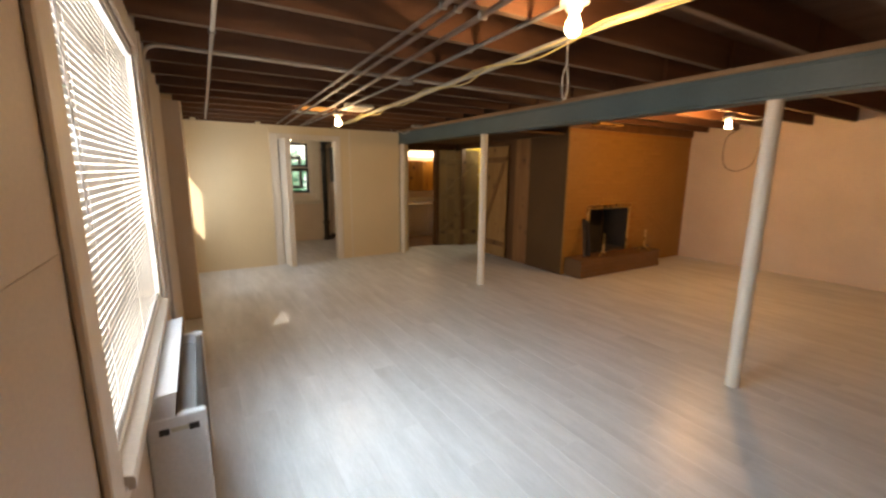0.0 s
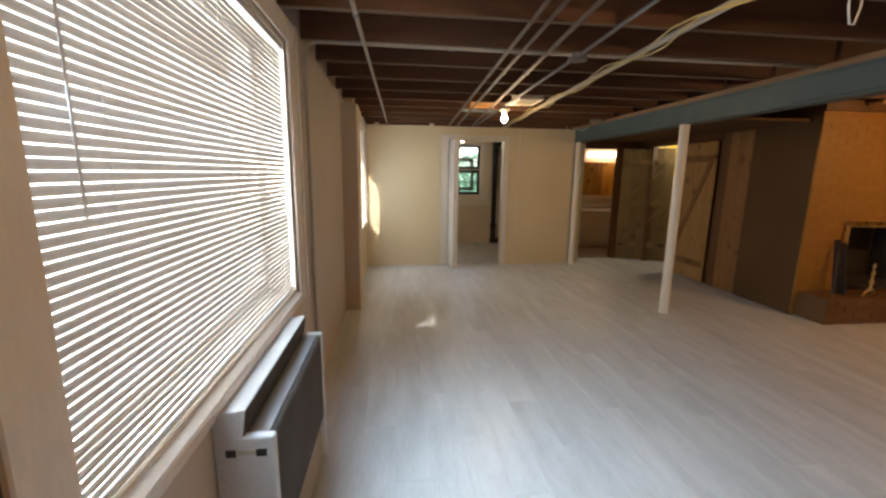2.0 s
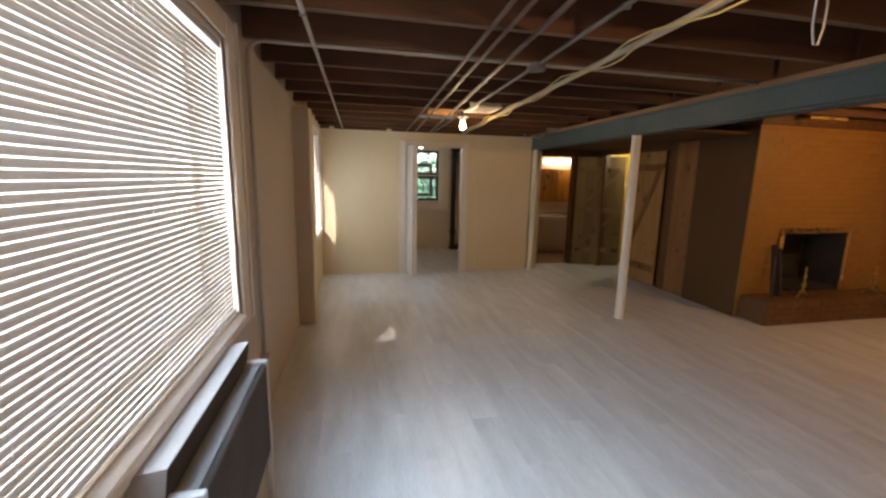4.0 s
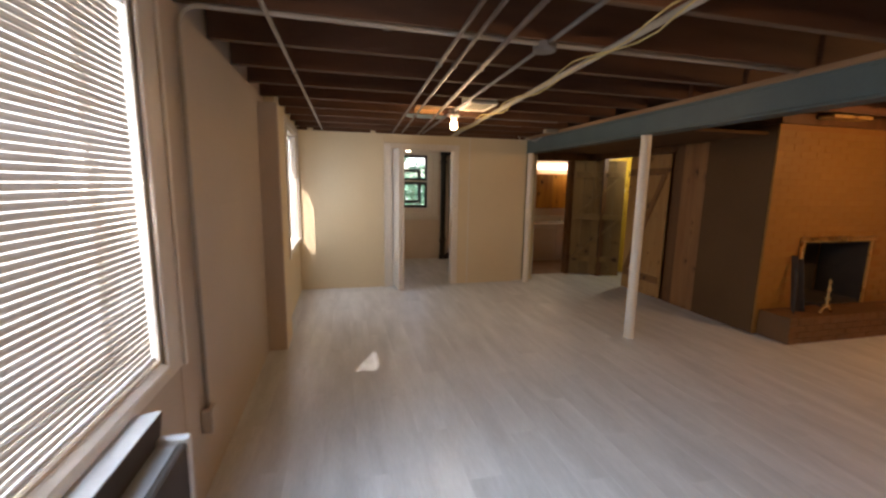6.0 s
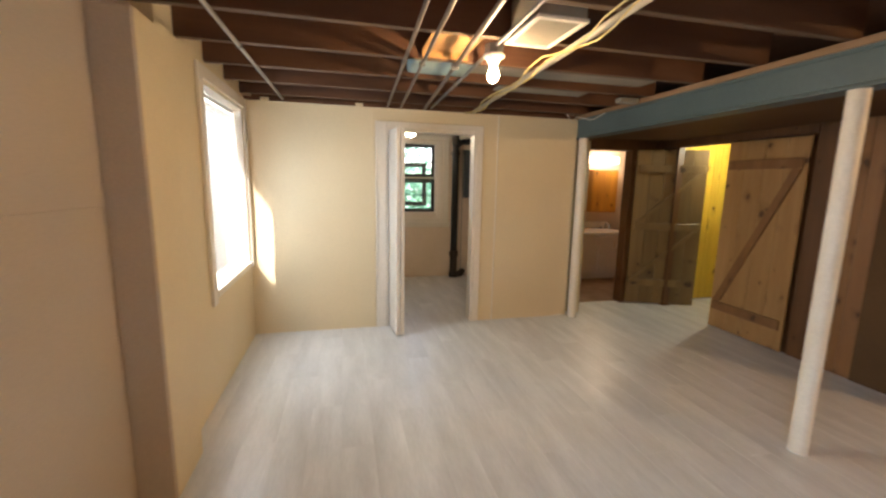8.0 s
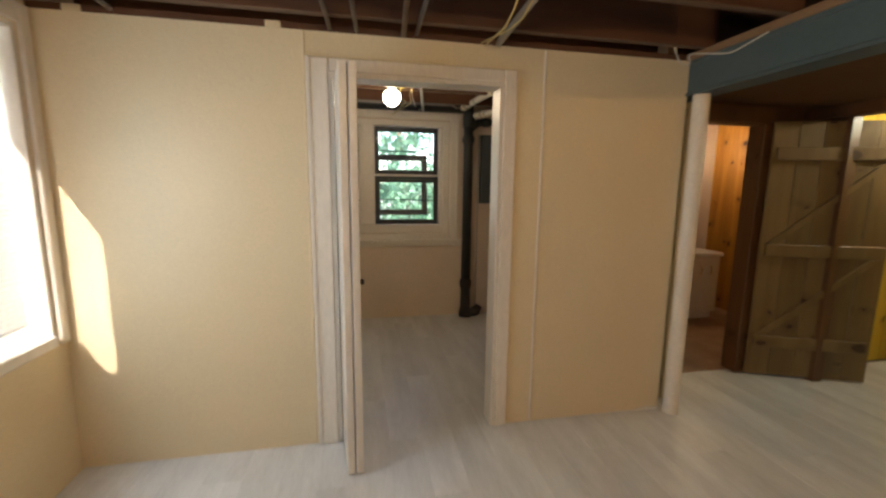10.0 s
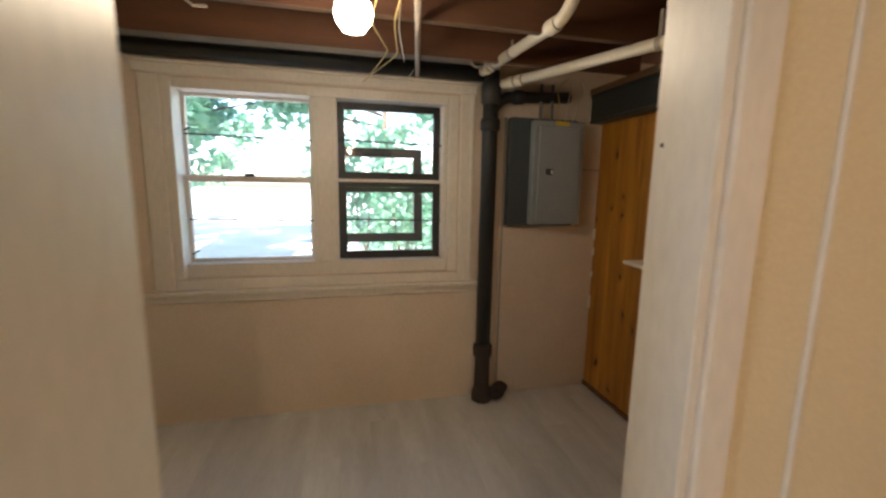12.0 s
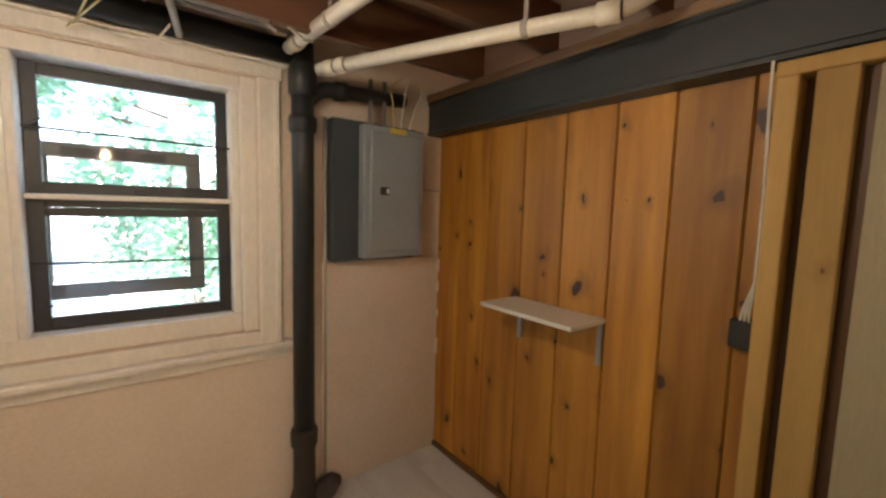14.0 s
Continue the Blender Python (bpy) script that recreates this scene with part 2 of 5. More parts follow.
BLACK = material("black_frame_paint", (0.02, 0.02, 0.022), (0.035, 0.033, 0.032), rough=0.45)
BRASS = material("worn_brass", (0.72, 0.50, 0.20), (0.58, 0.38, 0.14), rough=0.28, metal=1.0, scale=12, fine=60)
SOOT = material("sooty_firebrick", (0.025, 0.022, 0.02), (0.05, 0.04, 0.032), rough=0.9, scale=5, fine=40, bump=0.5)
PANELGREY = material("grey_panel_enamel", (0.30, 0.33, 0.35), (0.27, 0.30, 0.32), rough=0.42, scale=4, fine=80, bump=0.05)
PANELDARK = material("dark_panel_box", (0.06, 0.075, 0.085), (0.05, 0.06, 0.07), rough=0.5)
LABELYELLOW = material("yellow_label", (0.75, 0.55, 0.06), rough=0.5)
ALU = material("aluminium_bracket", (0.45, 0.46, 0.47), rough=0.4, metal=0.9)
SHELFWHITE = material("white_melamine", (0.78, 0.74, 0.66), (0.72, 0.68, 0.60), rough=0.35)
VANITY = material("white_vanity_enamel", (0.74, 0.66, 0.60), (0.68, 0.60, 0.54), rough=0.35)
BATHFLOOR = material("tan_bathroom_vinyl", (0.34, 0.21, 0.12), (0.24, 0.14, 0.08), rough=0.45, scale=6)
TANBOARD = material("dull_tan_board", (0.42, 0.35, 0.22), (0.36, 0.30, 0.19), rough=0.7, scale=1.5, stretch=(4, 4, 0.5), fine=40, bump=0.08)
CARDBOARD = material("tan_cardboard", (0.42, 0.24, 0.09), (0.34, 0.18, 0.07), rough=0.8)
DUCTBLUE = material("pale_blue_duct_wrap", (0.38, 0.50, 0.48), (0.30, 0.40, 0.40), rough=0.4, scale=8)
CONCBLOCK = material("pale_subfloor_board", (0.33, 0.30, 0.24), (0.26, 0.23, 0.185), rough=0.8, scale=2)
LEAF = material("maple_leaf", (0.23, 0.40, 0.29), (0.16, 0.33, 0.22), rough=0.5, scale=1.5, translucent=0.5, bump=0.0)
BARK = material("grey_bark", (0.13, 0.10, 0.075), (0.08, 0.06, 0.045), rough=0.9, scale=6, stretch=(3, 3, 0.6), bump=0.8)
GRASS = material("lawn", (0.10, 0.17, 0.04), (0.07, 0.12, 0.03), rough=0.9, scale=2, fine=40, bump=0.6)
SIDING = material("pale_siding_paint", (0.6, 0.58, 0.53), rough=0.6)
GLASS = clear_glass("window_glass")
BULBGLOW = glowing("lit_bulb_glass", (1.0, 0.76, 0.42), 14.0)
BATHGLOW = glowing("lit_bath_wall_glow", (1.0, 0.82, 0.55), 1.1)
BACKDROPGLOW = glowing("daylight_backdrop_glow", (0.93, 0.98, 1.0), 0.5)
GLOBEGLOW = glowing("lit_globe_glass", (1.0, 0.86, 0.62), 5.0)

# ---- mesh helpers ----
ORIGIN = {}


def thing(name, where=(0, 0, 0), label="", category="", group="", kind=""):
    ob = new(name)
    ob.empty_display_size = 0.1
    ob.location = where
    ORIGIN[ob] = Vector(where)
    return tagged(ob, label, category, group, kind)


def part(name, bm, mat, parent=None, label="", smooth=False):
    """One mesh object from a bmesh in world coordinates, under a thing or a part, or on its own."""
    o = ORIGIN.get(parent, Vector((0, 0, 0))) if parent else Vector((0, 0, 0))
    if parent and o.length:
        bm.transform(Matrix.Translation(-o))
    me = bpy.data.meshes.new(name)
    bm.normal_update()
    bm.to_mesh(me)
    bm.free()
    me.materials.append(mat)
    if smooth:
        for p in me.polygons:
            p.use_smooth = True
    ob = new(name, me)
    if parent:
        ob.parent = parent
        ORIGIN[ob] = o
    if label:
        tagged(ob, label)
    return ob


def box(x0, x1, y0, y1, z0, z1, bevel=0.0, bm=None, seg=1):
    own = bmesh.new()
    bmesh.ops.create_cube(own, size=1.0)
    bmesh.ops.scale(own, vec=(x1 - x0, y1 - y0, z1 - z0), verts=own.verts)
    bmesh.ops.translate(own, vec=((x0 + x1) / 2, (y0 + y1) / 2, (z0 + z1) / 2), verts=own.verts)
    if bevel:
        bmesh.ops.bevel(own, geom=own.edges[:], offset=bevel, segments=seg, affect="EDGES", profile=0.5)
    return merge(bm, own)


def merge(bm, own):
    if bm is None:
        return own
    me = bpy.data.meshes.new("tmp")
    own.to_mesh(me)
    own.free()
    bm.from_mesh(me)
    bpy.data.meshes.remove(me)
    return bm


def tube(points, radius, sides=10, bm=None, cap=True):
    """A round pipe along a line of points, with one radius or one for each point."""
    own = bmesh.new()
    pts = [Vector(p) for p in points]
    rad = radius if isinstance(radius, (list, tuple)) else [radius] * len(pts)
    rings = []
    up = None
    for i, p in enumerate(pts):
        d = (pts[min(i + 1, len(pts) - 1)] - pts[max(i - 1, 0)]).normalized()
        if up is None:
            up = d.orthogonal().normalized()
        up = (up - d * up.dot(d))
        up = up.normalized() if up.length > 1e-5 else d.orthogonal().normalized()
        side = d.cross(up)
        rings.append([own.verts.new(p + (up * math.cos(a) + side * math.sin(a)) * rad[i])
                      for a in (2 * math.pi * k / sides for k in range(sides))])
    for a, b in zip(rings, rings[1:]):
        for k in range(sides):
            own.faces.new((a[k], a[(k + 1) % sides], b[(k + 1) % sides], b[k]))
    if cap:
        own.faces.new(rings[0][::-1])
        own.faces.new(rings[-1])
    return merge(bm, own)


def lathe(profile, where, sides=20, bm=None):
    """A turned shape: (radius, height) rows from bottom to top, about an upright axis."""
    pts = [(where[0], where[1], where[2] + h) for r, h in profile]
    own = bmesh.new()
    rings = [[own.verts.new((p[0] + r * math.cos(a), p[1] + r * math.sin(a), p[2])) for a in (2 * math.pi * k / sides for k in range(sides))]
             for (r, h), p in zip([(max(r, 1e-4), h) for r, h in profile], pts)]
    for a, b in zip(rings, rings[1:]):
        for k in range(sides):
            own.faces.new((a[k], a[(k + 1) % sides], b[(k + 1) % sides], b[k]))
    own.faces.new(rings[0][::-1])
    own.faces.new(rings[-1])
    return merge(bm, own)


def prism(outline, axis, a, b, bm=None):
    """A straight extrusion of a 2D outline along x, y or z from a to b."""
    own = bmesh.new()
    put = {"x": lambda u, v, w: (w, u, v), "y": lambda u, v, w: (u, w, v), "z": lambda u, v, w: (u, v, w)}[axis]
    r0 = [own.verts.new(put(u, v, a)) for u, v in outline]
    r1 = [own.verts.new(put(u, v, b)) for u, v in outline]
    k = len(outline)
    for i in range(k):
        own.faces.new((r0[i], r0[(i + 1) % k], r1[(i + 1) % k], r1[i]))
    own.faces.new(r0[::-1])
    own.faces.new(r1)
    bmesh.ops.recalc_face_normals(own, faces=own.faces)
    return merge(bm, own)


def wall_with_hole(axis, lo, hi, u0, u1, z0, z1, holes):
    """A thick wall across one axis; holes are (u0, u1, z0, z1), side by side."""
    bm = bmesh.new()
    def put(a, b, c, d):
        if b - a < 1e-4 or d - c < 1e-4:
            return
        if axis == "x":
            box(lo, hi, a, b, c, d, bm=bm)
        else:
            box(a, b, lo, hi, c, d, bm=bm)
    at = u0
    for a, b, c, d in sorted(holes):
        put(at, a, z0, z1)
        put(a, b, z0, c)
        put(a, b, d, z1)
        at = b
    put(at, u1, z0, z1)
    bmesh.ops.remove_doubles(bm, verts=bm.verts, dist=1e-5)
    return bm


def bend(points, r=0.05, n=5):
    """Rounds the corners of a line of points."""
    p = [Vector(q) for q in points]
    out = [p[0]]
    for a, b, c in zip(p, p[1:], p[2:]):
        s, e = b + (a - b).normalized() * r, b + (c - b).normalized() * r
        out += [s * (1 - k / n) ** 2 + b * 2 * (k / n) * (1 - k / n) + e * (k / n) ** 2 for k in range(n + 1)]
    return out + [p[-1]]


def structure(name, bm, mat, label, category):
    return tagged(part(name, bm, mat), label, category, kind="structure")

# ---- setting ----
CEIL = 2.18          # underside of the joists
DECKZ = 2.385        # underside of the boards above
XL, XR = -0.36, 7.42  # window wall, right wall
YB, YF, YU = -1.6, 6.59, 8.74  # behind, partition, utility window wall

structure("ground", box(-400, 400, -400, 400, -0.5, -0.06), GRASS, "green lawn round the house", "ground")
floor = structure("floor", box(XL - 0.3, XR + 0.25, YB - 0.25, 9.1, -0.05, -0.012), SLAB, "pale grey wood-look plank floor on a slab", "floor")

WIN1 = (0.86, 2.41, 0.80, 2.06)
WIN2 = (5.45, 6.53, 0.70, 2.06)
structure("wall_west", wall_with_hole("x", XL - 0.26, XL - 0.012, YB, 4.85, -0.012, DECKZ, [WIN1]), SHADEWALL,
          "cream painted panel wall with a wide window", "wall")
structure("wall_west_far", wall_with_hole("x", XL - 0.26, -0.28, 4.85, 9.0, -0.012, DECKZ, [WIN2]), CREAM, "cream painted wall with a narrow window", "wall")
pil = structure("pilaster", prism([(XL - 0.012, 4.4715), (-0.207, 4.4715), (-0.205, 4.475), (-0.205, 4.80), (-0.23, 4.85), (XL - 0.012, 4.85)], "z", -0.012, 2.10), CREAM,
                "cream painted pier standing proud of the wall", "pilaster")
structure("wall_partition", wall_with_hole("y", YF, YF + 0.112, -0.28, 2.985, -0.012, 2.145, [(0.965, 1.858, -0.012, 1.955)]), CREAM,
          "smooth cream painted partition with a doorway", "wall")
structure("wall_utility", wall_with_hole("y", YU, YU + 0.25, -0.28, 5.6, -0.012, DECKZ, [(0.305, 2.03, 0.92, 2.085)]), PINKISH,
          "pinkish beige painted masonry wall with a double window", "wall")
structure("wall_right", box(XR, XR + 0.25, YB, 4.6, -0.012, DECKZ), PINKISH, "pale pinkish painted block wall", "wall")
structure("wall_behind", box(XL - 0.26, XR + 0.25, YB - 0.2, YB, -0.012, DECKZ), PINKISH, "plain painted wall", "wall")
structure("wall_closet_back", box(4.40, 5.60, 6.95, 7.05, -0.012, DECKZ), PINE_YELLOW, "pine lined closet wall", "wall")
structure("wall_closet_side", box(5.50, 5.60, 4.72, 6.95, -0.012, DECKZ), PINE_YELLOW, "pine lined closet wall", "wall")
structure("wall_bath_side", box(5.32, 5.42, 7.05, YU, -0.012, DECKZ), PINE, "honey coloured wood bathroom wall", "wall")
structure("wall_between", box(3.10, 3.20, 6.66, YU, -0.012, 1.945), CREAM, "wall between the utility room and the bathroom", "wall")
structure("bathroom_floor", box(3.20, 5.32, 7.0, YU, -0.012, 0.004), BATHFLOOR, "tan vinyl bathroom floor", "floor")
# bathroom front with its doorway
structure("wall_bath_front", wall_with_hole("y", 6.96, 7.05, 3.20, 4.40, -0.012, DECKZ, [(3.30, 3.95, -0.012, 1.88)]), PINE_DARK,
          "dark stained wood bathroom front with a doorway", "wall")
# closet front plane, doorway between 5.99 and 6.66
structure("wall_closet_front", wall_with_hole("x", 4.40, 4.48, 4.72, 6.96, -0.012, DECKZ, [(5.99, 6.70, -0.012, 1.92)]), PINE_DARK,
          "dark stained wood closet front with a doorway", "wall")
# lowered brown ceiling over the passage
structure("soffit", box(3.125, 4.395, 4.05, 6.955, 2.005, 2.03), BROWN, "low brown painted board ceiling over the passage", "ceiling")

# ceiling: boards above, joists below
deck = box(XL - 0.27, XR + 0.5, YB - 0.5, 9.2, DECKZ, DECKZ + 0.12)
structure("ceiling", deck, DECK, "dark old board ceiling above open joists", "ceiling")
JY = [2.32 + 0.463 * k for k in range(-8, 14)]
for y in JY:
    if y < YB or y > 8.70:
        continue
    for x0, x1 in ((-0.28 if y > 4.85 else XL, 3.03), (3.07, XR)):
        if x0 > 3 and y > 4.0:
            continue
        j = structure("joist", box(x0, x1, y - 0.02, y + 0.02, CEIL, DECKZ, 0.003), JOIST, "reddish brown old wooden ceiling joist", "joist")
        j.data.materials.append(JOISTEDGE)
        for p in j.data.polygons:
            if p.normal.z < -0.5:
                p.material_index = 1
plate = structure("wall_plate", box(-0.28, 2.98, YF + 0.01, YF + 0.09, 2.15, CEIL - 0.001), JOIST, "dark wooden plate on the partition", "plate")
for x in (-0.14, 0.68):
    part("plate_tab", box(x, x + 0.07, YF - 0.002, YF + 0.009, 2.1455, CEIL - 0.004, 0.002), CREAM, plate, "cream painted tab")

# steel beam with its plate
bm = bmesh.new()
BX = 3.05
prism([(BX - 0.075, 1.95), (BX + 0.075, 1.95), (BX + 0.075, 1.965), (BX + 0.066, 1.972), (BX + 0.066, 2.118), (BX + 0.075, 2.125), (BX + 0.075, 2.14),
       (BX - 0.075, 2.14), (BX - 0.075, 2.125), (BX - 0.066, 2.118), (BX - 0.066, 1.972), (BX - 0.075, 1.965)], "y", YB, 6.72, bm)
beam = thing("steel_beam", (BX, 2.0, 1.95), "teal grey painted steel beam carried by posts", "beam", kind="structure")
part("beam_steel", bm, STEEL, beam)
bm = prism([(BX - 0.075, 1.95), (BX + 0.075, 1.95), (BX + 0.075, 1.965), (BX + 0.066, 1.972), (BX + 0.066, 2.118), (BX + 0.075, 2.125), (BX + 0.075, 2.14),
            (BX - 0.075, 2.14), (BX - 0.075, 2.125), (BX - 0.066, 2.118), (BX - 0.066, 1.972), (BX - 0.075, 1.965)], "y", 6.721, YU)
part("beam_steel", bm, BEAMBLACK, beam, "black beam length in the utility room")
part("beam_plate", box(BX - 0.085, BX + 0.085, YB, YU, 2.141, CEIL - 0.001, 0.004), material("tan_beam_plate", (0.32, 0.20, 0.11), (0.24, 0.14, 0.07), rough=0.7, stretch=(5, 0.6, 5)), beam, "tan wooden plate")


def steel_post(x, y):
    t = thing("steel_post", (x, y, 0), "round cream painted steel support post under the beam", "post", "support posts")
    part("shaft", lathe([(0.048, 0), (0.048, 0.012), (0.046, 0.02), (0.046, 1.94), (0.046, 1.949)], (x, y, 0), 24), POSTPAINT, t, smooth=True)
    return t


first_post = steel_post(3.03, 4.13)
for py in (1.07, 6.53):
    copy_thing(first_post, Matrix.Translation((3.03, py, 0)))

# ---- wall panels of the near window wall ----
west = bpy.data.objects["wall_west"]
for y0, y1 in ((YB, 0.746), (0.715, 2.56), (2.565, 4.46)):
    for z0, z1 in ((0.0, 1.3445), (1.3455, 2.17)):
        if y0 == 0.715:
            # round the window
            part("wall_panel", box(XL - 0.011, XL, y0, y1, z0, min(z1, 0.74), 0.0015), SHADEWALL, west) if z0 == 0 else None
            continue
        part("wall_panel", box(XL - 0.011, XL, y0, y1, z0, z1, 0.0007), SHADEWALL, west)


# strip added on the pier's near face, greyed to paint in its dimmer light
part("edge_board", prism([(XL - 0.012, 4.463), (-0.215, 4.463), (-0.208, 4.471), (XL - 0.012, 4.471)], "z", -0.012, 2.10), SHADEWALL, pil, "added pier edge strip greyed for its dim light")

# ---- windows with blinds ----
def venetian_blind(x, y0, y1, z0, z1, tilt, pitch, label, wand_y, w=0.0125, mat=None):
    t = thing("venetian_blind", (x, (y0 + y1) / 2, z1), label, "blind")
    part("headrail", box(x - 0.014, x + 0.014, y0, y1, z1 - 0.028, z1, 0.002), SLAT, t)
    part("bottom_rail", box(x - 0.012, x + 0.012, y0, y1, z0, z0 + 0.014, 0.004), SLAT, t)
    n = int((z1 - 0.0625 - z0) / pitch) + 1
    first = None
    for k in range(n):
        z = z0 + 0.025 + pitch * k
        if first is None:
            bm = bmesh.new()
            rows = []
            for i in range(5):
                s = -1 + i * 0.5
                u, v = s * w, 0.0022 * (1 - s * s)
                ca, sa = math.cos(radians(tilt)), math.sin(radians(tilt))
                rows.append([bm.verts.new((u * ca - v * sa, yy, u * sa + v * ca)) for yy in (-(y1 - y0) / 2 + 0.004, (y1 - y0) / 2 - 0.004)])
            for a, b in zip(rows, rows[1:]):
                bm.faces.new((a[0], a[1], b[1], b[0]))
            me = bpy.data.meshes.new("slat")
            bm.to_mesh(me)
            bm.free()
            me.materials.append(mat or SLAT)
            for p in me.polygons:
                p.use_smooth = True
            first = me
        ob = new("slat", first)
        ob.parent = t
        ob.location = (0, 0.0006 * math.sin(k * 2.4), z - z1)
        ob.rotation_euler = (0.0004 * math.sin(k * 1.7), radians(0.3 * math.sin(k * 3.1)), 0)
    for f in (0.12, 0.5, 0.88):
        y = y0 + f * (y1 - y0)
        part("ladder_cord", tube([(x + 0.0135, y, z0 + 0.01), (x + 0.0135, y, z1 - 0.03)], 0.0008, 5), SLAT, t)
    if wand_y:
        part("tilt_wand", tube([(x + 0.02, wand_y, z1 - 0.03), (x + 0.024, wand_y, z1 - 0.68)], 0.0028, 6), SLAT, t, "clear grey tilt wand")
    return t


def house_window(name, label, y0, y1, z0, z1, face):
    """A window in the west wall: jambs, sash frame, pane, casing and stool."""
    t = thing(name, (face, (y0 + y1) / 2, z0), label, "window", kind="structure")
    x_out = XL - 0.24
    fr = bmesh.new()
    for a, b, c, d in ((y0, y0 + 0.02, z0, z1), (y1 - 0.02, y1, z0, z1), (y0 + 0.02, y1 - 0.02, z0, z0 + 0.02), (y0 + 0.02, y1 - 0.02, z1 - 0.02, z1)):
        box(x_out, face - 0.002, a, b, c, d, bm=fr)
    part("window_jamb", fr, TRIM, t)
    sash = bmesh.new()
    for a, b, c, d in ((y0 + 0.02, y0 + 0.065, z0 + 0.02, z1 - 0.02), (y1 - 0.065, y1 - 0.02, z0 + 0.02, z1 - 0.02),
                       (y0 + 0.065, y1 - 0.065, z0 + 0.02, z0 + 0.07), (y0 + 0.065, y1 - 0.065, z1 - 0.065, z1 - 0.02)):
        box(x_out + 0.06, x_out + 0.10, a, b, c, d, 0.004, bm=sash)
    part("window_frame", sash, TRIM, t)
    g = part("pane", box(x_out + 0.078, x_out + 0.082, y0 + 0.065, y1 - 0.065, z0 + 0.07, z1 - 0.065), GLASS, t)
    g.visible_shadow = False
    return t


w1 = house_window("window_1", "wide white framed window behind a closed venetian blind", *WIN1[:2], *WIN1[2:], XL)
CW = 0.11
for nm, b in (("casing", box(XL + 0.001, XL + 0.018, WIN1[0] - CW, WIN1[0] - 0.004, WIN1[2] - 0.14, WIN1[3] + CW, 0.004)),
              ("casing", box(XL + 0.001, XL + 0.018, WIN1[1] + 0.004, WIN1[1] + CW + 0.045, WIN1[2] - 0.065, WIN1[3] + CW, 0.004)),
              ("casing", box(XL + 0.001, XL + 0.016, WIN1[0] - 0.003, WIN1[1] + 0.003, WIN1[3] + 0.003, WIN1[3] + CW, 0.004)),
              ("casing_bead", box(XL + 0.0185, XL + 0.03, WIN1[1] + CW + 0.02, WIN1[1] + CW + 0.045, WIN1[2] - 0.065, WIN1[3] + CW, 0.005)),
              ("apron", box(XL + 0.001, XL + 0.016, WIN1[0] - 0.003, WIN1[1] + 0.003, WIN1[2] - 0.065, WIN1[2] - 0.022, 0.004))):
    part(nm, b, TRIM, w1)
part("window_sill", prism([(XL - 0.13, WIN1[2] - 0.018), (XL - 0.13, WIN1[2] + 0.026), (XL - 0.04, WIN1[2] + 0.024), (XL + 0.030, WIN1[2] + 0.002), (XL + 0.034, WIN1[2] - 0.006), (XL + 0.033, WIN1[2] - 0.03), (XL + 0.019, WIN1[2] - 0.03), (XL + 0.019, WIN1[2] - 0.018)], "y", WIN1[0] + 0.021, WIN1[1] - 0.021), TRIM, w1, "white painted sill")
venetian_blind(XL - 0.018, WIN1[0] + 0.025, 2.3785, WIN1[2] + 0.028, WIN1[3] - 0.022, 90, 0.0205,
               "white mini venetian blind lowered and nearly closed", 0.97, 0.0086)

w2 = house_window("window_2", "narrow white framed window behind a lowered slatted blind", *WIN2[:2], *WIN2[2:], -0.28)
for nm, b in (("casing", box(-0.279, -0.258, WIN2[0] - 0.085, WIN2[0] - 0.003, WIN2[2] - 0.06, WIN2[3] + 0.085, 0.004)),
              ("casing", box(-0.279, -0.258, WIN2[1] + 0.003, YF - 0.002, WIN2[2] - 0.03, WIN2[3] + 0.085, 0.004)),
              ("casing", box(-0.279, -0.26, WIN2[0] - 0.002, WIN2[1] + 0.002, WIN2[3] + 0.003, WIN2[3] + 0.085, 0.004)),
              ("window_sill", box(-0.40, -0.262, WIN2[0] + 0.021, WIN2[1] - 0.021, WIN2[2] - 0.03, WIN2[2] + 0.022, 0.005))):
    part(nm, b, TRIM, w2)
venetian_blind(-0.36, WIN2[0] + 0.03, WIN2[1] - 0.03, WIN2[2] + 0.075, WIN2[3] - 0.03, -80, 0.0235, "white mini venetian blind lowered with half-closed slats", 0, mat=SUNLITSLAT)

# ---- doorway trim and bifold door ----
d1 = thing("door_frame_1", (1.42, YF, 0), "off-white painted casing round the doorway", "door frame", kind="structure")
OX0, OX1, OZ = 0.965, 1.858, 1.955
for nm, b in (("casing", box(OX0 - 0.108, OX0 - 0.004, YF - 0.02, YF - 0.001, 0.0, OZ + 0.07, 0.005)),
              ("casing", box(OX1 + 0.004, OX1 + 0.075, YF - 0.02, YF - 0.001, 0.0, OZ + 0.07, 0.005)),
              ("casing", box(OX0 - 0.0035, OX1 + 0.0035, YF - 0.018, YF - 0.001, OZ + 0.004, OZ + 0.07, 0.005)),
              ("casing_bead", box(OX0 - 0.108, OX0 - 0.088, YF - 0.028, YF - 0.0205, 0.0, OZ + 0.07, 0.003)),
              ("jamb", box(OX0 - 0.003, OX0 + 0.018, YF - 0.012, YF + 0.12, 0.0, OZ - 0.018, 0.002)),
              ("jamb", box(OX1 - 0.018, OX1 + 0.003, YF - 0.012, YF + 0.12, 0.0, OZ - 0.018, 0.002)),
              ("jamb", box(OX0 - 0.003, OX1 + 0.003, YF - 0.012, YF + 0.12, OZ - 0.0175, OZ + 0.003, 0.002))):
    part(nm, b, TRIM, d1)
